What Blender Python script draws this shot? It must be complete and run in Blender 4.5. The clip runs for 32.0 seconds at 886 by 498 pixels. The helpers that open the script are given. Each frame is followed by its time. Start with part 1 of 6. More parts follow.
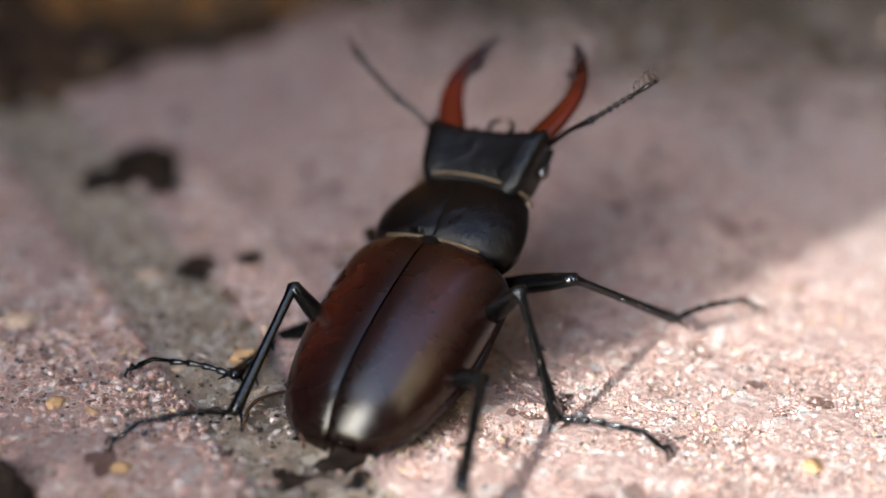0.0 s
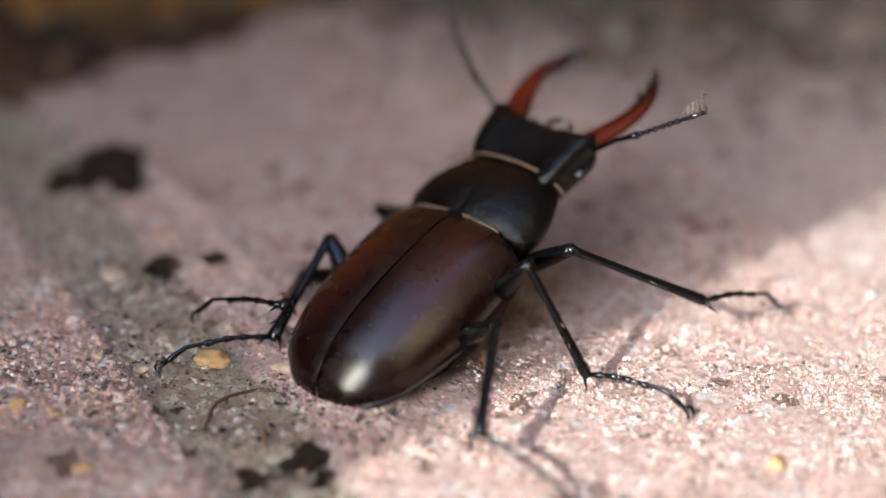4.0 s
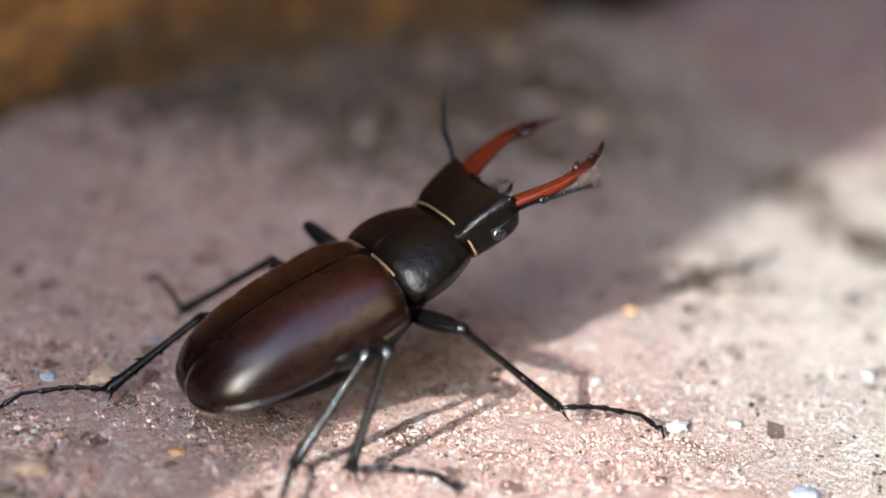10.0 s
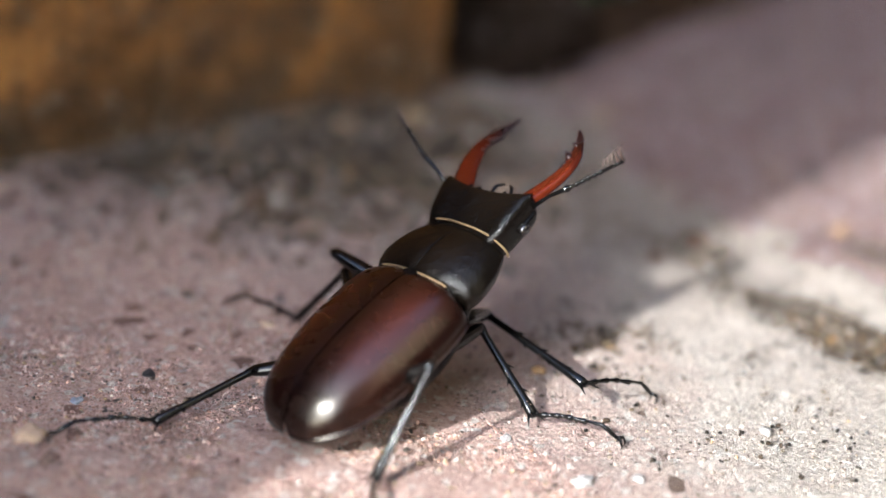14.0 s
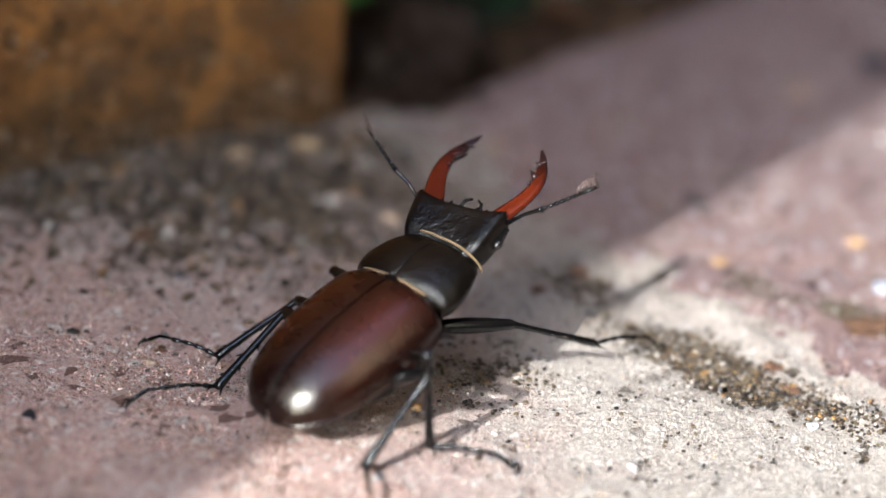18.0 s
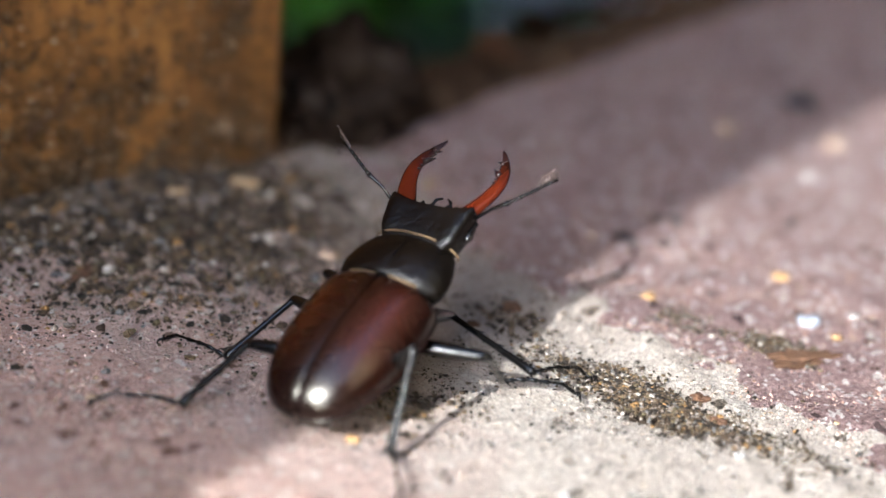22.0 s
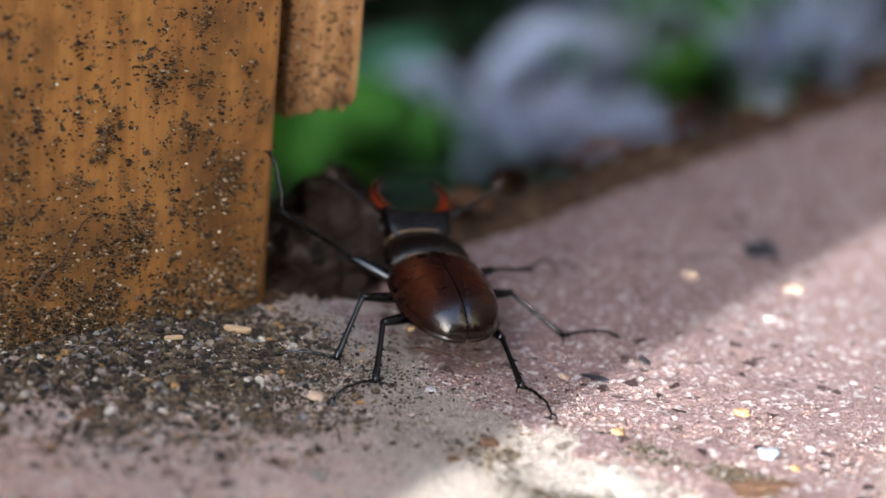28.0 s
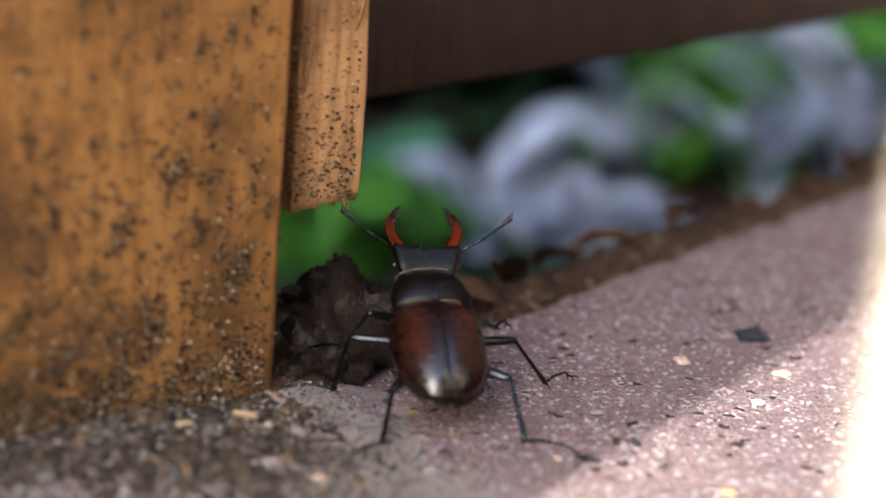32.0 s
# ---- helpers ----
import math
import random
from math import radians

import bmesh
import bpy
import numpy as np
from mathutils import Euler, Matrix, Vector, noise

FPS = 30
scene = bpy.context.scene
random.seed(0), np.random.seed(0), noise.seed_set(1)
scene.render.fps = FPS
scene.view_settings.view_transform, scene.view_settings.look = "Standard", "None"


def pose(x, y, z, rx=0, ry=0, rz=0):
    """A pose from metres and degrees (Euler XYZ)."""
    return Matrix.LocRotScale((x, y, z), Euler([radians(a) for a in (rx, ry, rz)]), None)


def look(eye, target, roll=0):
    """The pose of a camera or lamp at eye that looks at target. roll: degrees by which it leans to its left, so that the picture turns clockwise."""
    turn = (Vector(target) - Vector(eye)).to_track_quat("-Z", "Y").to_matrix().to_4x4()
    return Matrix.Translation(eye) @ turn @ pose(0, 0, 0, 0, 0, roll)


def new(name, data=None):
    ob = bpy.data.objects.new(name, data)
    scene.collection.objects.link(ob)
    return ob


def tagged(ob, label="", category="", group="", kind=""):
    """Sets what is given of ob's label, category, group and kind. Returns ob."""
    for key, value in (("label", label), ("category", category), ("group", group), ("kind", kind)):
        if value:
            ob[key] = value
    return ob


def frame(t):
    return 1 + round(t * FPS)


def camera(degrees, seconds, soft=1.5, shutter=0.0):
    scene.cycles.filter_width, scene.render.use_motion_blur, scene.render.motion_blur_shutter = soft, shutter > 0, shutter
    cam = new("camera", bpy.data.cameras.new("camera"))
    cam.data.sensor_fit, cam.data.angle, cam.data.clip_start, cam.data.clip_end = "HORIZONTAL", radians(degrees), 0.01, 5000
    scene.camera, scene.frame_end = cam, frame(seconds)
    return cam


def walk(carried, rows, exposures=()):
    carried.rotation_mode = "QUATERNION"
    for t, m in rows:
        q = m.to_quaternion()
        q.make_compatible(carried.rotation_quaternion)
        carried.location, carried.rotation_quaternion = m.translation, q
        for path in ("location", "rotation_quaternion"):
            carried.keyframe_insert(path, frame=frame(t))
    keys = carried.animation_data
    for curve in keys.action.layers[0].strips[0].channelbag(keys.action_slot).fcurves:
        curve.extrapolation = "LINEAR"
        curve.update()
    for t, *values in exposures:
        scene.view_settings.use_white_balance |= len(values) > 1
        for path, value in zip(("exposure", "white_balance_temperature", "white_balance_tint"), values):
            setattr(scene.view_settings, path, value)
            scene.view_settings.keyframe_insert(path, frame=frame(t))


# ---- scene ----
CM = 0.01


def shot(x, y, z, yaw, pitch, roll):
    """Camera pose from centimetres and degrees: yaw to the left of +y, pitch up, roll as look()."""
    a, b = radians(yaw), radians(pitch)
    eye = Vector((x, y, z)) * CM
    return look(eye, eye + Vector((-math.sin(a) * math.cos(b), math.cos(a) * math.cos(b), math.sin(b))), roll)


cam = camera(25.0, 32.0)
walk(cam, [
    (0.0, shot(-0.784, -21.675, 10.219, 13.348, -27.038, 1.543)),
    (0.5, shot(-0.686, -21.808, 10.243, 13.584, -26.924, 1.431)),
    (1.0, shot(-0.745, -21.633, 10.211, 13.740, -27.039, 1.337)),
    (1.5, shot(-0.761, -21.735, 10.228, 13.545, -26.958, 1.478)),
    (2.0, shot(-0.780, -21.670, 10.189, 13.390, -27.058, 1.515)),
    (2.5, shot(-0.720, -21.567, 10.172, 13.483, -27.002, 1.452)),
    (4.5, shot(-0.618, -21.608, 10.181, 12.327, -26.955, 1.695)),
    (5.0, shot(-0.578, -21.583, 10.192, 11.957, -26.899, 1.897)),
    (5.5, shot(-0.539, -21.557, 10.225, 11.490, -27.074, 2.100)),
    (6.0, shot(-0.570, -21.591, 10.301, 11.028, -26.846, 2.269)),
    (6.5, shot(-0.467, -21.635, 10.275, 10.597, -26.472, 2.351)),
    (7.0, shot(-0.372, -21.639, 10.284, 10.185, -26.293, 2.462)),
    (7.5, shot(-0.382, -21.868, 10.470, 10.194, -26.071, 2.518)),
    (8.0, shot(-0.390, -22.054, 10.632, 8.830, -26.012, 2.952)),
    (8.5, shot(-0.203, -21.962, 10.516, 9.179, -25.327, 2.688)),
    (9.0, shot(-0.002, -21.984, 10.541, 8.179, -24.894, 2.956)),
    (9.5, shot(-0.002, -21.986, 10.657, 7.397, -24.724, 3.099)),
    (10.0, shot(0.037, -21.998, 10.729, 6.210, -24.641, 3.433)),
    (10.5, shot(0.042, -22.235, 10.835, 5.826, -24.293, 3.520)),
    (11.0, shot(0.000, -22.290, 10.871, 5.329, -24.444, 3.715)),
    (11.5, shot(0.017, -22.268, 10.844, 4.965, -24.518, 3.853)),
    (12.0, shot(0.083, -22.392, 10.887, 4.979, -24.225, 3.826)),
    (12.5, shot(0.047, -22.428, 10.810, 4.540, -23.988, 3.897)),
    (13.0, shot(0.011, -22.484, 10.854, 4.832, -23.885, 3.888)),
    (13.5, shot(0.019, -22.542, 10.906, 4.018, -23.702, 4.337)),
    (14.0, shot(0.104, -22.788, 11.146, 3.622, -22.819, 4.430)),
    (14.5, shot(0.198, -23.113, 11.549, 2.397, -23.038, 4.878)),
    (15.0, shot(0.394, -23.134, 11.840, 1.719, -22.643, 4.906)),
    (15.5, shot(0.556, -23.191, 11.940, 1.212, -22.709, 4.973)),
    (17.5, shot(0.908, -22.918, 11.922, 1.718, -23.015, 5.009)),
    (18.0, shot(0.913, -22.973, 11.996, 1.834, -22.953, 4.951)),
    (18.5, shot(0.827, -23.120, 12.138, 1.020, -23.326, 5.460)),
    (19.0, shot(0.774, -23.172, 12.109, 1.266, -22.996, 5.226)),
    (19.5, shot(0.792, -23.066, 12.029, 1.310, -22.863, 5.183)),
    (20.0, shot(0.771, -23.091, 12.027, 1.298, -22.502, 5.259)),
    (20.5, shot(0.742, -23.370, 12.119, 0.633, -22.137, 5.446)),
    (21.0, shot(0.840, -23.330, 12.169, 0.191, -22.160, 5.565)),
    (21.5, shot(0.879, -23.427, 12.231, 0.099, -21.910, 5.533)),
    (22.0, shot(0.831, -23.622, 12.291, -0.243, -21.800, 5.584)),
    (22.5, shot(0.772, -23.659, 12.289, -0.125, -21.628, 5.618)),
    (23.0, shot(0.794, -23.531, 12.239, 0.195, -21.563, 5.519)),
    (23.5, shot(0.876, -23.514, 12.291, 0.445, -21.436, 5.437)),
    (24.0, shot(0.870, -23.568, 12.323, 0.389, -21.417, 5.549)),
    (24.5, shot(0.764, -23.902, 12.418, 0.194, -21.371, 5.617)),
    (26.5, shot(0.586, -24.759, 12.397, 0.673, -20.527, 5.104)),
    (27.0, shot(0.621, -24.823, 12.465, 0.798, -19.604, 5.134)),
    (27.5, shot(0.773, -25.176, 12.654, 0.302, -18.094, 5.110)),
    (28.0, shot(0.830, -25.709, 12.870, -0.419, -17.359, 5.107)),
    (28.5, shot(0.881, -26.123, 12.965, -0.158, -16.986, 4.857)),
    (29.0, shot(0.964, -26.170, 13.035, -0.199, -17.035, 4.842)),
    (29.5, shot(0.967, -26.138, 13.079, -0.121, -17.134, 4.779)),
    (30.0, shot(0.914, -26.212, 13.121, -0.158, -16.327, 4.861)),
    (30.5, shot(0.931, -26.413, 13.185, -0.128, -15.272, 4.744)),
    (31.0, shot(1.034, -26.639, 13.256, 0.170, -14.995, 4.629)),
    (31.5, shot(1.020, -27.183, 13.353, 0.009, -15.051, 4.566)),
    (32.0, shot(1.133, -27.372, 13.422, 0.241, -14.899, 4.554)),
], exposures=[(0, 2.86, 5650, 5), (8, 2.8, 5650, 6), (13, 2.75, 5650, 7), (20, 2.76, 5650, 7), (26.5, 2.94, 5680, 7), (29, 3.18, 5650, 7), (32, 3.22, 5820, 9)])

# ---- light: low sun from behind on the left, open sky ----
SUN_AZ, SUN_EL = radians(31.0), radians(31.0)
SUN_WAY = Vector((math.sin(SUN_AZ) * math.cos(SUN_EL), math.cos(SUN_AZ) * math.cos(SUN_EL), -math.sin(SUN_EL)))
world = bpy.data.worlds.new("sky")
scene.world = world
world.use_nodes = True
wn = world.node_tree
sky = wn.nodes.new("ShaderNodeTexSky")
sky.sky_type, sky.sun_disc = "NISHITA", False
sky.dust_density, sky.ozone_density = 3.0, 2.6
sky.sun_elevation, sky.sun_rotation = SUN_EL, SUN_AZ + math.pi
wn.nodes["Background"].inputs["Strength"].default_value = 0.15
wn.links.new(sky.outputs["Color"], wn.nodes["Background"].inputs["Color"])
lamp = bpy.data.lights.new("sun", "SUN")
lamp.energy, lamp.angle, lamp.color = 1.75, radians(0.55), (1.0, 0.94, 0.84)
sun = new("sun", lamp)
sun.matrix_world = look((0, 0, 3), Vector((0, 0, 3)) + SUN_WAY)


# ---- materials ----
def material(name):
    m = bpy.data.materials.new(name)
    m.use_nodes = True
    return m, m.node_tree.nodes, m.node_tree.links, m.node_tree.nodes["Principled BSDF"]


def noise_tex(n, l, scale, detail=4.0, rough=0.55, coords=None, kind="ShaderNodeTexNoise"):
    t = n.new(kind)
    t.inputs["Scale"].default_value = scale
    if kind == "ShaderNodeTexNoise":
        t.inputs["Detail"].default_value, t.inputs["Roughness"].default_value = detail, rough
    if coords is not None:
        l.new(coords, t.inputs["Vector"])
    return t


def ramp(n, l, source, stops):
    r = n.new("ShaderNodeValToRGB")
    while len(r.color_ramp.elements) < len(stops):
        r.color_ramp.elements.new(0.5)
    for e, (at, col) in zip(r.color_ramp.elements, stops):
        e.position, e.color = at, (*col, 1.0)
    l.new(source, r.inputs["Fac"])
    return r


def mixed(n, l, fac, a, b):
    m = n.new("ShaderNodeMix")
    m.data_type = "RGBA"
    for socket, value in ((m.inputs["Factor"], fac), (m.inputs["A"], a), (m.inputs["B"], b)):
        if isinstance(value, (tuple, float, int)):
            socket.default_value = (*value, 1.0) if isinstance(value, tuple) else value
        else:
            l.new(value, socket)
    return m.outputs["Result"]


def bump(n, l, bsdf, height, strength, distance):
    b = n.new("ShaderNodeBump")
    b.inputs["Strength"].default_value, b.inputs["Distance"].default_value = strength, distance
    l.new(height, b.inputs["Height"])
    l.new(b.outputs["Normal"], bsdf.inputs["Normal"])
    return b


def world_coords(n):
    return n.new("ShaderNodeNewGeometry").outputs["Position"]


def mineral(name, pale, mid, dark, speck, rough=0.85, patch=60, grain=1300, gritty=0.003, mottle=0.2):
    """Fired clay, cement or soil: patches, fine grains, dark and pale specks."""
    m, n, l, b = material(name)
    p = world_coords(n)
    broad = ramp(n, l, noise_tex(n, l, patch, 5, 0.6, p).outputs["Fac"], ((0.5 - mottle, mid), (0.5 + mottle, pale)))
    fine = noise_tex(n, l, grain, 3, 0.6, p)
    tone = ramp(n, l, fine.outputs["Fac"], ((0.37, dark), (0.45, mid), (0.54, pale), (0.63, speck)))
    dust = ramp(n, l, noise_tex(n, l, grain * 3.2, 2, 0.7, p).outputs["Fac"], ((0.38, dark), (0.46, mid), (0.53, pale), (0.61, speck)))
    both = mixed(n, l, 0.5, tone.outputs["Color"], dust.outputs["Color"])
    warp = n.new("ShaderNodeVectorMath")
    warp.operation = "MULTIPLY_ADD"
    l.new(noise_tex(n, l, grain * 1.5, 2, 0.6, p).outputs["Color"], warp.inputs[0])
    warp.inputs[1].default_value = (0.0007, 0.0007, 0.0007)
    l.new(p, warp.inputs[2])
    seeds = noise_tex(n, l, grain * 1.25, coords=warp.outputs["Vector"], kind="ShaderNodeTexVoronoi")
    grit = ramp(n, l, seeds.outputs["Color"], ((0.0, dark), (0.14, mid), (0.45, pale), (0.78, mid), (0.88, speck)))
    grit.color_ramp.interpolation = "CONSTANT"
    base = mixed(n, l, 0.55, mixed(n, l, 0.6, broad.outputs["Color"], both), grit.outputs["Color"])
    cells = noise_tex(n, l, grain * 0.8, coords=p, kind="ShaderNodeTexVoronoi")
    pick = ramp(n, l, cells.outputs["Color"], ((0.0, (0, 0, 0)), (0.76, (0, 0, 0)), (0.81, (1, 1, 1))))
    spots = mixed(n, l, pick.outputs["Color"], base, speck)
    cells2 = noise_tex(n, l, grain * 0.37, coords=p, kind="ShaderNodeTexVoronoi")
    pick2 = ramp(n, l, cells2.outputs["Color"], ((0.0, (1, 1, 1)), (0.12, (1, 1, 1)), (0.16, (0, 0, 0))))
    l.new(mixed(n, l, pick2.outputs["Color"], spots, dark), b.inputs["Base Color"])
    b.inputs["Roughness"].default_value = rough
    b.inputs["Specular IOR Level"].default_value = 0.12
    bump(n, l, b, noise_tex(n, l, grain * 0.7, 8, 0.75, p).outputs["Fac"], 1.0, gritty)
    return m


BRICK = mineral("brick_clay", (0.68, 0.485, 0.42), (0.55, 0.35, 0.29), (0.21, 0.125, 0.10), (0.74, 0.66, 0.61))
# Far bricks: a darker clay, with some of their shade put into the colour.
SHADEBRICK = mineral("shaded_dusky_clay", (0.365, 0.245, 0.234), (0.222, 0.135, 0.130), (0.06, 0.037, 0.036), (0.62, 0.55, 0.53), mottle=0.10)


def smeared(name):
    """Cement smeared over brick: it thins out towards the brick course in soft, uneven patches."""
    m, n, l, b = material(name)
    out = []
    p = world_coords(n)
    for pale, mid, dark, speck in (pink_tones, cement_tones):
        tone = ramp(n, l, noise_tex(n, l, 1300, 3, 0.6, p).outputs["Fac"], ((0.34, dark), (0.44, mid), (0.55, pale), (0.66, speck)))
        dust = ramp(n, l, noise_tex(n, l, 4100, 2, 0.7, p).outputs["Fac"], ((0.38, dark), (0.46, mid), (0.53, pale), (0.61, speck)))
        broad = ramp(n, l, noise_tex(n, l, 60, 5, 0.6, p).outputs["Fac"], ((0.3, mid), (0.7, pale)))
        both = mixed(n, l, 0.5, tone.outputs["Color"], dust.outputs["Color"])
        base = mixed(n, l, 0.6, broad.outputs["Color"], both)
        cells = noise_tex(n, l, 1050, coords=p, kind="ShaderNodeTexVoronoi")
        pick = ramp(n, l, cells.outputs["Color"], ((0.0, (0, 0, 0)), (0.80, (0, 0, 0)), (0.86, (1, 1, 1))))
        few = noise_tex(n, l, 480, coords=p, kind="ShaderNodeTexVoronoi")
        pick2 = ramp(n, l, few.outputs["Color"], ((0.0, (1, 1, 1)), (0.09, (1, 1, 1)), (0.14, (0, 0, 0))))
        out.append(mixed(n, l, pick2.outputs["Color"], mixed(n, l, pick.outputs["Color"], base, speck), dark))
    dot = n.new("ShaderNodeVectorMath")
    dot.operation = "DOT_PRODUCT"
    l.new(p, dot.inputs[0])
    dot.inputs[1].default_value = (0.757, 0.654, 0)
    along = n.new("ShaderNodeVectorMath")
    along.operation = "DOT_PRODUCT"
    l.new(p, along.inputs[0])
    along.inputs[1].default_value = (-0.654, 0.757, 0)
    reach = n.new("ShaderNodeMath")
    reach.operation = "MULTIPLY_ADD"
    l.new(along.outputs["Value"], reach.inputs[0])
    reach.inputs[1].default_value = -0.40
    l.new(dot.outputs["Value"], reach.inputs[2])
    wobble = n.new("ShaderNodeMath")
    wobble.operation = "MULTIPLY_ADD"
    l.new(noise_tex(n, l, 120, 5, 0.65, p).outputs["Fac"], wobble.inputs[0])
    wobble.inputs[1].default_value = 0.045
    l.new(reach.outputs[0], wobble.inputs[2])
    span = n.new("ShaderNodeMapRange")
    span.inputs["From Min"].default_value, span.inputs["From Max"].default_value = 0.021, 0.046
    l.new(wobble.outputs[0], span.inputs["Value"])
    film = n.new("ShaderNodeMapRange")
    film.inputs["From Min"].default_value, film.inputs["From Max"].default_value, film.inputs["To Max"].default_value = 0.018, 0.045, 0.62
    grime = n.new("ShaderNodeMath")
    grime.operation = "MULTIPLY_ADD"
    l.new(noise_tex(n, l, 160, 5, 0.7, p).outputs["Fac"], grime.inputs[0])
    grime.inputs[1].default_value = 0.03
    l.new(along.outputs["Value"], grime.inputs[2])
    l.new(grime.outputs[0], film.inputs["Value"])
    dusty = mixed(n, l, film.outputs["Result"], out[1], (0.21, 0.155, 0.125))
    l.new(mixed(n, l, span.outputs["Result"], out[0], dusty), b.inputs["Base Color"])
    b.inputs["Roughness"].default_value = 0.85
    b.inputs["Specular IOR Level"].default_value = 0.3
    bump(n, l, b, noise_tex(n, l, 900, 8, 0.75, p).outputs["Fac"], 1.0, 0.003)
    return m


pink_tones = ((0.66, 0.48, 0.42), (0.54, 0.36, 0.305), (0.20, 0.125, 0.10), (0.72, 0.65, 0.60))
cement_tones = ((0.70, 0.62, 0.54), (0.56, 0.485, 0.415), (0.12, 0.095, 0.07), (0.76, 0.71, 0.64))
SMEAR = smeared("cement_over_brick")
DIRT = mineral("joint_dirt", (0.15, 0.107, 0.074), (0.075, 0.052, 0.036), (0.028, 0.021, 0.016), (0.38, 0.34, 0.29))
CLAY = mineral("tan_clay", (0.53, 0.42, 0.31), (0.40, 0.30, 0.21), (0.12, 0.085, 0.055), (0.66, 0.59, 0.48))
BANK = mineral("leaf_mould", (0.085, 0.045, 0.024), (0.042, 0.022, 0.012), (0.02, 0.012, 0.008), (0.20, 0.14, 0.085), patch=90, grain=500)
SOIL = mineral("garden_soil", (0.036, 0.022, 0.014), (0.020, 0.012, 0.008), (0.008, 0.005, 0.0035), (0.075, 0.055, 0.042), patch=20, grain=300)


def grit_material(name, tones):
    """Loose grains: every grain has a tone of its own."""
    m, n, l, b = material(name)
    r = ramp(n, l, n.new("ShaderNodeNewGeometry").outputs["Random Per Island"], tones)
    r.color_ramp.interpolation = "CONSTANT"
    shade = noise_tex(n, l, 2500, 3, 0.6, world_coords(n))
    k = ramp(n, l, shade.outputs["Fac"], ((0.3, (0.55, 0.55, 0.55)), (0.7, (1, 1, 1))))
    mm = n.new("ShaderNodeMix")
    mm.data_type, mm.blend_type = "RGBA", "MULTIPLY"
    mm.inputs["Factor"].default_value = 1.0
    l.new(r.outputs["Color"], mm.inputs["A"])
    l.new(k.outputs["Color"], mm.inputs["B"])
    l.new(mm.outputs["Result"], b.inputs["Base Color"])
    b.inputs["Roughness"].default_value = 0.85
    b.inputs["Specular IOR Level"].default_value = 0.2
    return m


GRIT = grit_material("brick_grit", ((0.0, (0.50, 0.32, 0.26)), (0.3, (0.60, 0.46, 0.39)), (0.50, (0.60, 0.53, 0.48)), (0.58, (0.28, 0.16, 0.12)),
                                    (0.76, (0.09, 0.07, 0.06)), (0.90, (0.42, 0.24, 0.17)), (0.97, (0.44, 0.32, 0.17))))
SAND = grit_material("cement_sand", ((0.0, (0.50, 0.42, 0.36)), (0.35, (0.38, 0.31, 0.26)), (0.55, (0.60, 0.53, 0.47)), (0.66, (0.20, 0.155, 0.12)), (0.80, (0.06, 0.05, 0.04)), (0.95, (0.46, 0.32, 0.18))))
LITTER = grit_material("joint_litter", ((0.0, (0.060, 0.040, 0.025)), (0.26, (0.115, 0.080, 0.046)), (0.44, (0.020, 0.015, 0.011)), (0.78, (0.22, 0.18, 0.15)),
                                        (0.84, (0.15, 0.145, 0.14)), (0.88, (0.42, 0.38, 0.33)), (0.91, (0.10, 0.078, 0.042)), (0.975, (0.28, 0.16, 0.06))))
SPATTER = grit_material("soil_spatter", ((0.0, (0.060, 0.034, 0.016)), (0.3, (0.026, 0.016, 0.009)), (0.54, (0.12, 0.070, 0.030)),
                                         (0.76, (0.21, 0.135, 0.07)), (0.90, (0.38, 0.29, 0.19)), (0.97, (0.56, 0.48, 0.38))))


def timber(name, light, dark, stain, specks=0.62):
    m, n, l, b = material(name)
    co = n.new("ShaderNodeTexCoord").outputs["Object"]
    mp = n.new("ShaderNodeMapping")
    mp.inputs["Scale"].default_value = (1, 1, 0.06)
    l.new(co, mp.inputs["Vector"])
    grain = noise_tex(n, l, 420, 5, 0.6, mp.outputs["Vector"])
    wood = ramp(n, l, grain.outputs["Fac"], ((0.25, dark), (0.66, light)))
    blot = ramp(n, l, noise_tex(n, l, 55, 4, 0.6, co).outputs["Fac"], ((0.42, (0, 0, 0)), (0.66, (0.8, 0.8, 0.8))))
    a = mixed(n, l, blot.outputs["Color"], wood.outputs["Color"], stain)
    dots = ramp(n, l, noise_tex(n, l, 520, 3, 0.7, co).outputs["Fac"], ((specks, (0, 0, 0)), (specks + 0.05, (1, 1, 1))))
    l.new(mixed(n, l, dots.outputs["Color"], a, (0.035, 0.025, 0.018)), b.inputs["Base Color"])
    b.inputs["Roughness"].default_value = 0.55
    b.inputs["Specular IOR Level"].default_value = 0.25
    bump(n, l, b, grain.outputs["Fac"], 0.6, 0.0006)
    return m


WOOD = timber("stained_timber", (0.335, 0.160, 0.043), (0.215, 0.094, 0.023), (0.082, 0.038, 0.012), 0.60)
LATH = timber("weathered_lath", (0.44, 0.245, 0.102), (0.28, 0.135, 0.048), (0.15, 0.070, 0.026), 0.63)
STRAW = timber("tan_splinter", (0.42, 0.30, 0.17), (0.33, 0.22, 0.12), (0.22, 0.14, 0.07), 0.68)
PALEWOOD = timber("pale_bare_timber", (0.72, 0.62, 0.47), (0.60, 0.50, 0.36), (0.50, 0.41, 0.29), 0.75)
RAIL = timber("dark_timber", (0.046, 0.025, 0.011), (0.026, 0.014, 0.007), (0.014, 0.008, 0.004), 0.7)


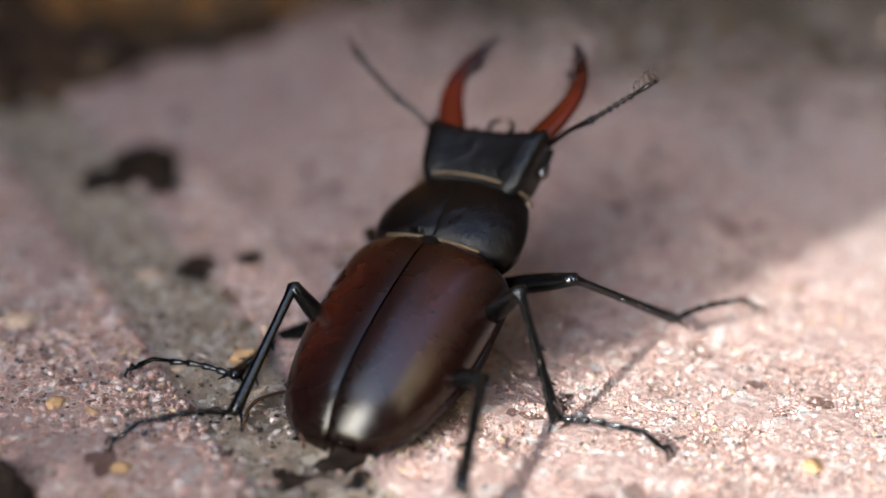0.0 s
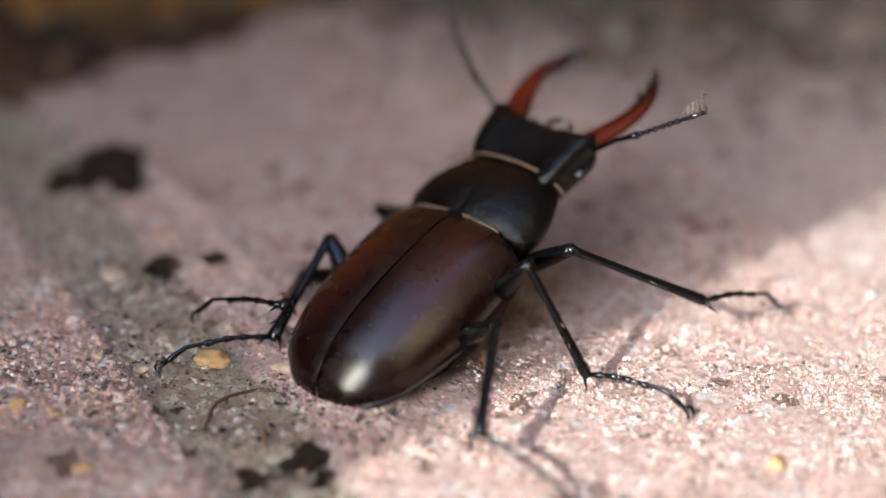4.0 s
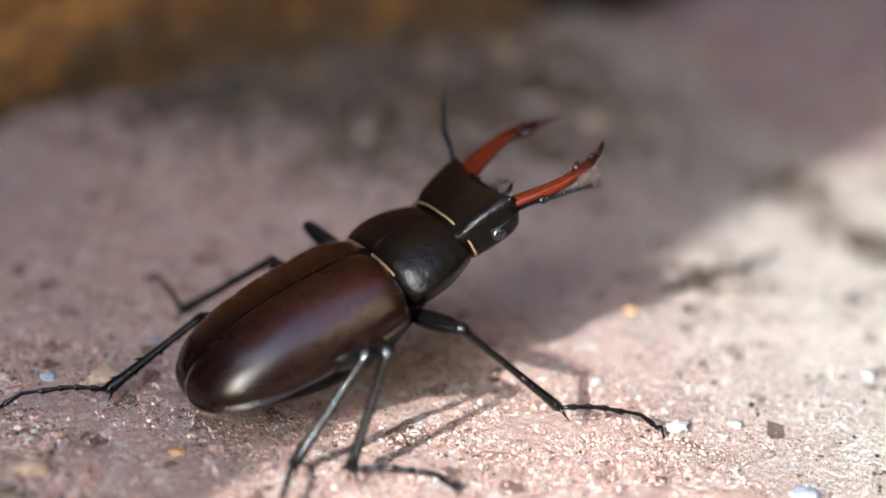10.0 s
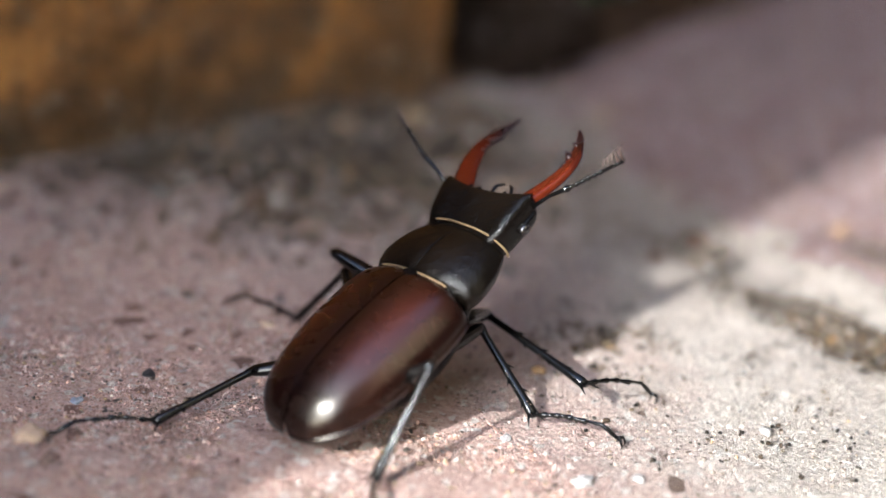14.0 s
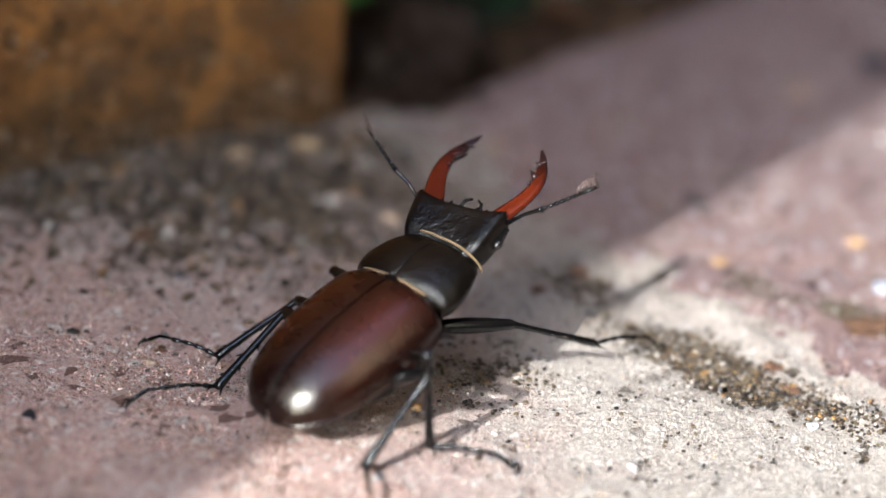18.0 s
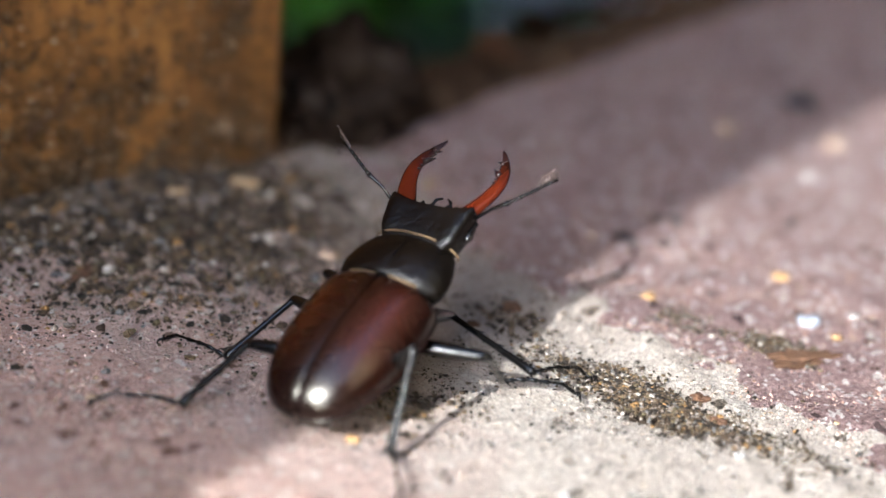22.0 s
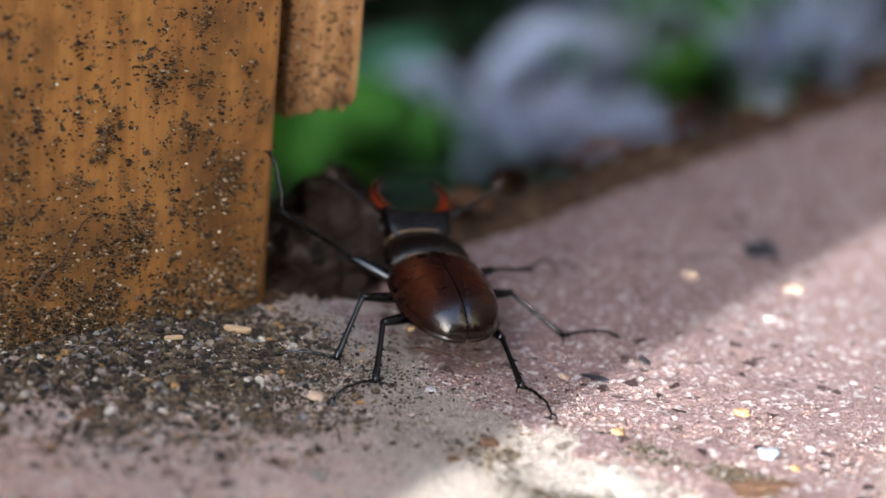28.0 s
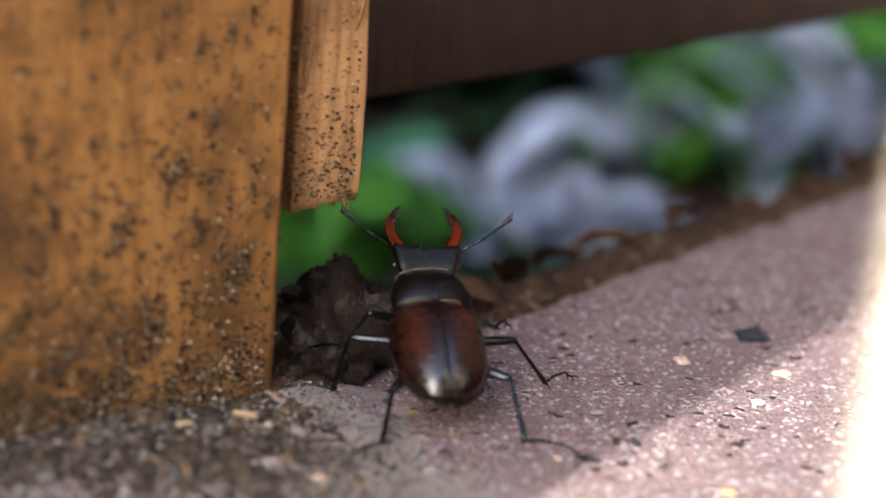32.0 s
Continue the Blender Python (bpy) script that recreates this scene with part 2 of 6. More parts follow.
def chitin(name, col, deep, rough, coat=0.0, pores=0.0, metal=0.0, spec=0.55, pore=4500, depth=0.00025, wavy=0.0):
    m, n, l, b = material(name)
    co = n.new("ShaderNodeTexCoord").outputs["Object"]
    v = ramp(n, l, noise_tex(n, l, 130, 4, 0.5, co).outputs["Fac"], ((0.3, deep), (0.7, col)))
    l.new(v.outputs["Color"], b.inputs["Base Color"])
    rr = ramp(n, l, noise_tex(n, l, 260, 2, 0.5, co).outputs["Fac"], ((0.3, (rough * 0.88,) * 3), (0.7, (rough * 1.15,) * 3)))
    l.new(rr.outputs["Color"], b.inputs["Roughness"])
    b.inputs["Metallic"].default_value = metal
    b.inputs["Specular IOR Level"].default_value = spec
    b.inputs["Coat Weight"].default_value, b.inputs["Coat Roughness"].default_value = coat, rough * 0.6
    if pores:
        bump(n, l, b, noise_tex(n, l, pore, 3, 0.6, co).outputs["Fac"], pores, depth)
    if wavy:
        broad = n.new("ShaderNodeBump")
        broad.inputs["Strength"].default_value, broad.inputs["Distance"].default_value = 1.0, wavy
        l.new(noise_tex(n, l, 800, 3, 0.55, co).outputs["Fac"], broad.inputs["Height"])
        fine = b.inputs["Normal"].links[0].from_node
        l.new(broad.outputs["Normal"], fine.inputs["Normal"])
    return m


ELYTRON = chitin("chestnut_wing_case", (0.024, 0.0046, 0.0020), (0.009, 0.0019, 0.0011), 0.27, 0.0, 0.10, spec=0.48, pore=6500, depth=0.0001)


def chestnut(m, middle, margin):
    """Lighter chestnut along the middle of each wing case, dark along the seam, the rim and the shoulders."""
    n, l = m.node_tree.nodes, m.node_tree.links
    axes = n.new("ShaderNodeSeparateXYZ")
    l.new(n.new("ShaderNodeTexCoord").outputs["Object"], axes.inputs["Vector"])
    side = n.new("ShaderNodeMath")
    side.operation = "ABSOLUTE"
    l.new(axes.outputs["X"], side.inputs[0])
    cross = n.new("ShaderNodeMapRange")
    cross.inputs["From Max"].default_value = 0.0095
    l.new(side.outputs[0], cross.inputs["Value"])
    along = n.new("ShaderNodeMapRange")
    along.inputs["From Max"].default_value = 0.026
    l.new(axes.outputs["Y"], along.inputs["Value"])
    a = ramp(n, l, cross.outputs["Result"], ((0.0, (0.06,) * 3), (0.25, (0.30,) * 3), (0.56, (1, 1, 1)), (0.92, (0.10,) * 3)))
    b = ramp(n, l, along.outputs["Result"], ((0.0, (0.02,) * 3), (0.14, (0.12,) * 3), (0.38, (0.9,) * 3), (0.68, (1, 1, 1)), (1.0, (0.06,) * 3)))
    both = n.new("ShaderNodeMath")
    both.operation = "MULTIPLY"
    l.new(a.outputs["Color"], both.inputs[0])
    l.new(b.outputs["Color"], both.inputs[1])
    grain = noise_tex(n, l, 420, 4, 0.6, n.new("ShaderNodeTexCoord").outputs["Object"])
    k = n.new("ShaderNodeMath")
    k.operation = "MULTIPLY"
    l.new(both.outputs[0], k.inputs[0])
    l.new(ramp(n, l, grain.outputs["Fac"], ((0.3, (0.75,) * 3), (0.7, (1, 1, 1)))).outputs["Color"], k.inputs[1])
    l.new(mixed(n, l, k.outputs[0], margin, middle), n["Principled BSDF"].inputs["Base Color"])


chestnut(ELYTRON, (0.030, 0.0056, 0.0020), (0.0036, 0.0010, 0.0007))
ELYTRON.node_tree.nodes["Principled BSDF"].inputs["Specular Tint"].default_value = (1.0, 0.94, 0.84, 1)
BLACK = chitin("black_shell", (0.0026, 0.0024, 0.0026), (0.0014, 0.0014, 0.0014), 0.19, 0.0, 0.5, spec=0.12, pore=3400, depth=0.00034)
SHELL = chitin("dark_pitted_shell", (0.0038, 0.0026, 0.0018), (0.0016, 0.0013, 0.0011), 0.17, 0.0, 0.4, spec=0.18, pore=4600, depth=0.0002, wavy=0.00022)
LEGS = chitin("black_leg_shell", (0.003, 0.0028, 0.0028), (0.0015, 0.0015, 0.0015), 0.13, 0.0, 0.14, spec=0.36)
JAW = chitin("red_jaw", (0.080, 0.0105, 0.0034), (0.022, 0.0034, 0.0018), 0.2, 0.0, 0.04, spec=0.14)


def fading(m, root, body, end):
    """A jaw that darkens towards its root and its hooked end."""
    n, l = m.node_tree.nodes, m.node_tree.links
    axes = n.new("ShaderNodeSeparateXYZ")
    co = n.new("ShaderNodeTexCoord")
    l.new(co.outputs["Generated"], axes.inputs["Vector"])
    k = n.new("ShaderNodeMath")
    k.operation = "MULTIPLY_ADD"
    l.new(noise_tex(n, l, 350, 4, 0.6, co.outputs["Object"]).outputs["Fac"], k.inputs[0])
    k.inputs[1].default_value = 0.22
    l.new(axes.outputs["Y"], k.inputs[2])
    r = ramp(n, l, k.outputs[0], ((0.08, root), (0.26, body), (0.62, body), (0.95, end)))
    l.new(r.outputs["Color"], n["Principled BSDF"].inputs["Base Color"])


fading(JAW, (0.022, 0.0042, 0.0022), (0.060, 0.0085, 0.0026), (0.008, 0.0022, 0.0016))
JAWTIP = chitin("dark_jaw_tip", (0.012, 0.003, 0.0024), (0.005, 0.002, 0.002), 0.3, 0.0, spec=0.22)
EYE = chitin("eye_glass", (0.012, 0.010, 0.010), (0.006, 0.005, 0.005), 0.1, 0.6)
CLUB = chitin("brown_feeler_club", (0.085, 0.05, 0.035), (0.04, 0.024, 0.018), 0.6)
HAIR = chitin("golden_hair", (0.13, 0.078, 0.030), (0.055, 0.033, 0.014), 0.75)


def plain(name, a, b_, rough, scale=30):
    m, n, l, b = material(name)
    co = n.new("ShaderNodeTexCoord").outputs["Object"]
    l.new(ramp(n, l, noise_tex(n, l, scale, 4, 0.6, co).outputs["Fac"], ((0.3, b_), (0.7, a))).outputs["Color"], b.inputs["Base Color"])
    b.inputs["Roughness"].default_value = rough
    b.inputs["Specular IOR Level"].default_value = 0.25
    return m


LEAF = plain("green_leaf", (0.14, 0.36, 0.045), (0.08, 0.24, 0.03), 0.45)
LEAFB = plain("blue_green_leaf", (0.12, 0.34, 0.17), (0.07, 0.22, 0.11), 0.45)
SILVERLEAF = plain("silver_leaf", (0.66, 0.70, 0.78), (0.48, 0.52, 0.60), 0.7)
# Leaf green darkened so that the colour carries the shade between far plants.
SHADELEAF = plain("shaded_leaf", (0.035, 0.075, 0.03), (0.018, 0.04, 0.02), 0.5)
DRYLEAF = plain("dry_leaf", (0.15, 0.07, 0.033), (0.08, 0.038, 0.019), 0.8)
# Tan of the unseen reflector wall.
BOUNCEWALL = plain("tan_bounce", (0.78, 0.67, 0.43), (0.66, 0.56, 0.35), 0.9, 3)
# Dark tone of the unseen walls that hold back sky and sun.
BLOCKWALL = plain("dark_blocking_wall", (0.065, 0.048, 0.036), (0.034, 0.025, 0.019), 0.85, 8)


# ---- mesh helpers, in centimetres ----
def mesh_ob(name, verts, faces, mat, parent=None, label="", smooth=True):
    me = bpy.data.meshes.new(name)
    me.from_pydata([(x * CM, y * CM, z * CM) for x, y, z in verts], [], faces)
    me.materials.append(mat)
    if smooth:
        me.polygons.foreach_set("use_smooth", [True] * len(me.polygons))
    ob = new(name, me)
    ob.parent = parent
    if label:
        ob["label"] = label
    return ob


def part(name, bm, mat, parent=None, label="", smooth=True):
    bmesh.ops.recalc_face_normals(bm, faces=bm.faces)
    bmesh.ops.scale(bm, vec=(CM, CM, CM), verts=bm.verts)
    me = bpy.data.meshes.new(name)
    bm.to_mesh(me)
    bm.free()
    me.materials.append(mat)
    if smooth:
        me.polygons.foreach_set("use_smooth", [True] * len(me.polygons))
    ob = new(name, me)
    ob.parent = parent
    if label:
        ob["label"] = label
    return ob


def loft(rings, closed=True, caps=True):
    """Vertices and faces of a skin over rings of equal count."""
    k = len(rings[0])
    verts = [p for r in rings for p in r]
    faces = []
    for i in range(len(rings) - 1):
        for j in range(k if closed else k - 1):
            a, b = i * k + j, i * k + (j + 1) % k
            faces.append((a, b, b + k, a + k))
    if caps and closed:
        faces.append(tuple(range(k))[::-1])
        faces.append(tuple(range((len(rings) - 1) * k, len(rings) * k)))
    return verts, faces


def skin(name, rings, mat, parent=None, label="", closed=True, caps=True):
    v, f = loft(rings, closed, caps)
    bm = bmesh.new()
    bv = [bm.verts.new(p) for p in v]
    for q in f:
        bm.faces.new([bv[i] for i in q])
    return part(name, bm, mat, parent, label)


def tube_rings(path, radii, sides=10, flat=1.0, up=(0, 0, 1)):
    """Rings round a path of points; flat squeezes them along up."""
    pts = [Vector(p) for p in path]
    rings = []
    for i, p in enumerate(pts):
        d = (pts[min(i + 1, len(pts) - 1)] - pts[max(i - 1, 0)]).normalized()
        a = d.cross(Vector(up))
        a = a.normalized() if a.length > 1e-4 else d.orthogonal().normalized()
        b = a.cross(d)
        r = radii[i]
        rings.append([tuple(p + a * (r * math.cos(t)) + b * (r * flat * math.sin(t)))
                      for t in (2 * math.pi * j / sides for j in range(sides))])
    return rings


def curve_pts(ctrl, count):
    """Catmull-Rom through control tuples of any length."""
    c = [np.array(p, float) for p in ctrl]
    c = [2 * c[0] - c[1]] + c + [2 * c[-1] - c[-2]]
    out = []
    for i in range(count):
        s = i / (count - 1) * (len(c) - 3)
        k = min(int(s), len(c) - 4)
        t = s - k
        p0, p1, p2, p3 = c[k:k + 4]
        out.append(0.5 * (2 * p1 + (p2 - p0) * t + (2 * p0 - 5 * p1 + 4 * p2 - p3) * t * t + (3 * p1 - p0 - 3 * p2 + p3) * t ** 3))
    return out


def smooth01(x):
    x = min(max(x, 0.0), 1.0)
    return x * x * (3 - 2 * x)


def box_bm(sx, sy, sz, bevel=0.1, segs=2, centre=(0, 0, 0), cuts=0):
    bm = bmesh.new()
    bmesh.ops.create_cube(bm, size=1)
    bmesh.ops.scale(bm, vec=(sx, sy, sz), verts=bm.verts)
    bmesh.ops.bevel(bm, geom=bm.edges[:], offset=bevel, segments=segs, affect="EDGES", profile=0.6)
    if cuts:
        bmesh.ops.subdivide_edges(bm, edges=bm.edges[:], cuts=cuts, use_grid_fill=True)
    bmesh.ops.translate(bm, vec=centre, verts=bm.verts)
    return bm


# ---- the paving: brick courses run along U, lie side by side along V ----
U, V = Vector((-0.654, 0.757, 0)), Vector((0.757, 0.654, 0))


def uv(u, v, z=0.0):
    p = U * u + V * v
    return (p.x, p.y, z)


def far_end(v):
    """Where the paving stops, as u along a course."""
    return 11.7 + 0.29 * (v - 13.5)


ground = mesh_ob("ground", [(-20000, -20000, -20), (20000, -20000, -20), (20000, 20000, -20), (-20000, 20000, -20)], [(0, 1, 2, 3)], SOIL)
tagged(ground, "bare brown garden soil below the brick step", "ground", kind="structure")
outline = [uv(-92, -80), uv(-92, 78), uv(far_end(78) - 0.4, 78), uv(far_end(5.6) - 0.4, 5.6), uv(18.5, 5.6), uv(18.5, -80)]
bedding = [(x, y, z) for z in (-19.9, -0.75) for x, y, _ in outline]
paving = mesh_ob("paving", bedding, [(5, 4, 3, 2, 1, 0), (6, 7, 8, 9, 10, 11)] + [(k, (k + 1) % 6, 6 + (k + 1) % 6, 6 + k) for k in range(6)], DIRT, smooth=False)
tagged(paving, "old red brick paving laid on edge with dirty joints", "paving", kind="structure")


def sheet(name, u0, u1, v0, v1, step, height, mat, parent, skirt=0.9, end=None, label=""):
    """A block whose top is a fine grid with the given height; end(v) cuts it askew."""
    nu, nv = max(2, round((u1 - u0) / step)), max(2, round((v1 - v0) / step))
    verts, faces = [], []
    for i in range(nu + 1):
        for j in range(nv + 1):
            v = v0 + (v1 - v0) * j / nv
            stop = min(u1, end(v)) if end else u1
            u = u0 + (stop - u0) * i / nu
            d = min(u - u0, stop - u, v - v0, v1 - v)
            verts.append(uv(u, v, height(u, v, d)))
    row = nv + 1
    for i in range(nu):
        for j in range(nv):
            a = i * row + j
            faces.append((a + row, a + row + 1, a + 1, a))
    rim = [j for j in range(row)] + [i * row + nv for i in range(1, nu + 1)]
    rim += [nu * row + j for j in range(nv - 1, -1, -1)] + [i * row for i in range(nu - 1, 0, -1)]
    first = len(verts)
    verts += [(verts[k][0], verts[k][1], -skirt) for k in rim]
    for k in range(len(rim)):
        m = (k + 1) % len(rim)
        faces.append((rim[k], rim[m], first + m, first + k))
    return mesh_ob(name, verts, faces, mat, parent, label)


def ragged_end(v):
    return far_end(v) + 0.22 * noise.noise(Vector((v * 0.45, 3.0, 1.0))) + 0.12 * noise.noise(Vector((v * 1.6, 5.0, 2.0)))


def brick_top(seed, worn=0.07, rough=0.045, wide=0.35):
    def height(u, v, d):
        p = Vector((u * 0.9 + seed * 7.3, v * 0.9, seed))
        z = rough * (noise.noise(p) + 0.6 * noise.noise(p * 3.1) + 0.4 * noise.noise(p * 9.0) + 0.25 * noise.noise(p * 19.0))
        pit = noise.noise(p * 4.3 + Vector((9, 1, 4)))
        z -= 0.10 * smooth01((pit - 0.42) / 0.2)
        edge = wide * (1 + 0.7 * noise.noise(p * 1.7))
        k = min(max(d / max(edge, 0.12), 0), 1)
        return z - worn * 2.6 * (1 - math.sqrt(max(0.0, 1 - (1 - k) ** 2)))
    return height


def ridge_v(u):
    """Where the cement has been pushed up along the broad brick."""
    return 5.72 + 0.20 * max(u, -6) + 0.10 * math.sin(u * 1.7)


def mortar_top(u, v, d):
    p = Vector((u, v, 3.0))
    z = -0.02 + 0.06 * noise.noise(p * 0.7) + 0.05 * noise.noise(p * 2.2) + 0.035 * noise.noise(p * 7.0)
    ridge = ridge_v(u)
    z += 0.12 * math.exp(-((v - ridge) / 0.28) ** 2) * smooth01((3.0 - u) / 2)
    z -= 0.10 * math.exp(-((v - ridge + 1.25) / 0.55) ** 2 - ((u + 1.0) / 1.8) ** 2)
    z += 0.20 * smooth01((u - 4.5) / 4.0) * (0.7 + 0.5 * noise.noise(p * 1.3)) * smooth01((v + 2.4) / 1.8)
    reach = (1.3 if v < 2 else 1.2) + 0.9 * noise.noise(Vector((u * 0.5, v * 0.5, 5.0))) + 0.7 * noise.noise(Vector((u * 1.9, v * 1.9, 1.0)))
    return z - 0.16 * (1 - smooth01((d - reach + 0.5) / 0.9))


def dirt_top(u, v, d):
    p = Vector((u, v, 8.0))
    return -0.07 + 0.09 * noise.noise(p * 1.6) + 0.08 * noise.noise(p * 5.0) + 0.05 * noise.noise(p * 12.0)


sheet("mortar_joint", -12, 14, -1.7, 7.4, 0.11, lambda u, v, d: mortar_top(u, v, min(v + 3.2, 7.6 - v)), SMEAR, paving, end=far_end, label="wide pale cement joint with dirt")
sheet("dirt_joint", -14, 13, -9.25, -8.0, 0.10, dirt_top, CLAY, paving, label="joint filled with tan clay")



def drift_top(u, v, d):
    """Dark dirt swept against the post and into the trough beside the wide brick."""
    p = Vector((u, v, 11.0))
    heap = 1.0 - math.sqrt(((u - 8.6) / 4.3) ** 2 + ((v - 2.2 + 0.25 * (u - 8)) / 3.2) ** 2)
    ditch = 0.62 - math.hypot((u + 0.95) / 2.0, (v - 4.45 + 0.2 * (u + 0.95)) / 0.62)
    ditch = max(ditch, 0.35 - math.hypot((u - 2.0) / 0.8, (v - 4.5) / 0.5), 0.15 - math.hypot((u + 5.2) / 1.6, (v - 3.2) / 0.8))
    foot = 0.42 - (9.5 - u) / 0.9
    k = max(heap, ditch, foot) + 0.55 * noise.noise(p * 0.8) + 0.35 * noise.noise(p * 2.3) - 0.11 + 0.26 * smooth01((u - 4.2) / 1.5)
    base = max(mortar_top(u, v, min(v + 3.2, 7.6 - v)), 0.0) if v < 5.5 else 0.02
    return base - 0.07 + 0.14 * min(max(k, -0.5), 0.9) + 0.05 * noise.noise(p * 4) + 0.04 * noise.noise(p * 11)


sheet("dirt_drift", -7, 9.5, -2.4, 5.4, 0.10, drift_top, DIRT, paving, label="dark crumbly dirt swept against the post")



def corner_top(u, v, d):
    """Dark soil heaped round the outer corner of the post and along the added dark board."""
    p = Vector((u, v, 31.0))
    k = smooth01((u - 7.7 - 0.25 * (v + 6)) / 1.4) + 0.5 * noise.noise(p * 0.7) + 0.3 * noise.noise(p * 2.0) - 0.45
    k *= smooth01((-3.6 - v) / 1.2)
    return -0.12 + 0.55 * max(k, -0.3) + 0.07 * noise.noise(p * 4) + 0.05 * noise.noise(p * 11)


sheet("dirt_drift", 6.6, 12.3, -13, -3.2, 0.14, corner_top, BANK, paving, label="dark soil heaped at the corner of the post")

courses = (((-8.15, -1.2), 0.10, ((-26, -9.4), (-8.7, 14.5))), ((5.55, 27.2), 0.125, ((-16, 40),)), ((27.6, 49.0), 0.4, ((-30, 40),)),
           ((5.55, 27.2), 0.4, ((-38, -16.6),)), ((-16.2, -9.1), 0.16, ((-24, -3.6), (-2.9, 18.0))), ((-23.4, -16.9), 0.3, ((-30, -8.4), (-7.7, 14))))
for n, ((v0, v1), step, spans) in enumerate(courses):
    for k, (u0, u1) in enumerate(spans):
        if u1 == 40:
            u1 = max(far_end(v0), far_end(v1))
        sheet("brick", u0, u1, v0, v1, step, brick_top(n * 3 + k + 1, *((0.10, 0.085, 0.8) if v0 > 5 else (0.04,) if n == 0 else ())), SHADEBRICK if v0 > 5 else BRICK, paving, end=ragged_end if v0 > 5 else None)


def plain_brick(length, width):
    """A worn brick with its top at z = 0, for the paving out of sight of the near path."""
    bm = box_bm(length, width, 6, 0.35, 2, (0, 0, -3))
    bmesh.ops.scale(bm, vec=(CM, CM, CM), verts=bm.verts)
    me = bpy.data.meshes.new("brick")
    bm.to_mesh(me)
    bm.free()
    me.materials.append(BRICK)
    return me


turn = math.degrees(math.atan2(U.y, U.x))
narrow, broad_ = plain_brick(21.4, 6.6), plain_brick(21.4, 21.0)
rows = [(v, narrow) for v in np.arange(-76.5, -24, 7.2)] + [(59.8, broad_), (-20.1, narrow), (-12.6, narrow), (-4.7, narrow), (16.4, broad_), (38.3, broad_)]
for k, (v, me) in enumerate(rows):
    v = float(v)
    first = {-20.1: -30.5, -12.6: -24.5, -4.7: -26.5, 16.4: -38.5, 38.3: -30.5}.get(v, 17.0 if v < 0 else far_end(v) - 3.0)
    u = first - 10.9 - (9.0 * (k % 2) if first > -20 else 0)
    while u > -81:
        ob = new("brick", me)
        ob.parent = paving
        ob.matrix_basis = pose(*(c * CM for c in uv(u, v, -0.04)), 0, 0, turn)
        u -= 22.1

# ---- loose grains ----

def ico():
    bm = bmesh.new()
    bmesh.ops.create_icosphere(bm, subdivisions=1, radius=1)
    v = np.array([x.co[:] for x in bm.verts])
    f = np.array([[x.index for x in q.verts] for q in bm.faces])
    bm.free()
    return v, f


def grains(name, spots, mat, parent, label, squash=0.7):
    """Many small stones in one mesh: rows of x, y, z, size."""
    stone = ico()
    chip = (np.array([(1, 0, 0), (-1, 0, 0), (0, 1, 0), (0, -1, 0), (0, 0, 1), (0, 0, -1)], float) * 1.15,
            np.array([(0, 2, 4), (2, 1, 4), (1, 3, 4), (3, 0, 4), (2, 0, 5), (1, 2, 5), (3, 1, 5), (0, 3, 5)]))
    rng = np.random.default_rng(len(spots))
    verts, faces, total = [], [], 0
    for x, y, z, s in spots:
        v, f = stone if s > 0.024 else chip
        q = v * (1 + rng.uniform(-0.28, 0.28, (len(v), 1))) * rng.uniform((0.7, 0.6, 0.4), (1.4, 1.1, squash + 0.15)) * s
        a = rng.uniform(0, 6.28)
        c, sn = math.cos(a), math.sin(a)
        q = np.stack([q[:, 0] * c - q[:, 1] * sn, q[:, 0] * sn + q[:, 1] * c, q[:, 2]], 1) + (x, y, z)
        verts.append(q)
        faces.append(f + total)
        total += len(v)
    return tagged(mesh_ob(name, np.concatenate(verts).tolist(), [tuple(q) for q in np.concatenate(faces).tolist()], mat, parent, smooth=False), label, kind="stuff")


rng = np.random.default_rng(5)
spots = []
while len(spots) < 80000:
    u, v = (rng.uniform(-9, 10), rng.uniform(-13, 14)) if rng.random() < 0.3 else (rng.uniform(-8, 9), rng.uniform(-8.2, 11))
    if -9.2 < v < -8.1 or -1.3 < v < 5.6 or u > far_end(v) - 0.2 or (v > 5.6 and rng.random() < 0.75):
        continue
    spots.append((*uv(u, v, 0.0)[:2], 0.0, float(0.009 + 0.022 * rng.random() ** 3)))
while len(spots) < 118000:
    u, v = rng.uniform(-4.5, 6), rng.uniform(-13.5, -7.2)
    if -9.3 < v < -8.05 and rng.random() < 0.97:
        continue
    spots.append((*uv(u, v)[:2], -0.04 if -9.25 < v < -8.0 else 0.0, float(0.010 + 0.036 * rng.random() ** 3.5)))
grains("grit", spots, GRIT, None, "fine pale and dark grit on the bricks")
spots = []
while len(spots) < 8000:
    u, v = rng.uniform(-10, 11), rng.uniform(-3.0, 6.6)
    spots.append((*uv(u, v)[:2], max(-0.01, mortar_top(u, v, min(v + 3.2, 7.6 - v))) + 0.005, float(0.010 + 0.032 * rng.random() ** 4)))
while len(spots) < 42000:
    u, v = rng.uniform(-9, 9.4), rng.uniform(-3.0, 6.4)
    z = mortar_top(u, v, min(v + 3.2, 7.6 - v))
    if -2.4 < v < 5.4 and drift_top(u, v, 1) > z + 0.02 and rng.random() < 0.8:
        continue
    spots.append((*uv(u, v)[:2], z, float(0.008 + 0.013 * rng.random() ** 2)))
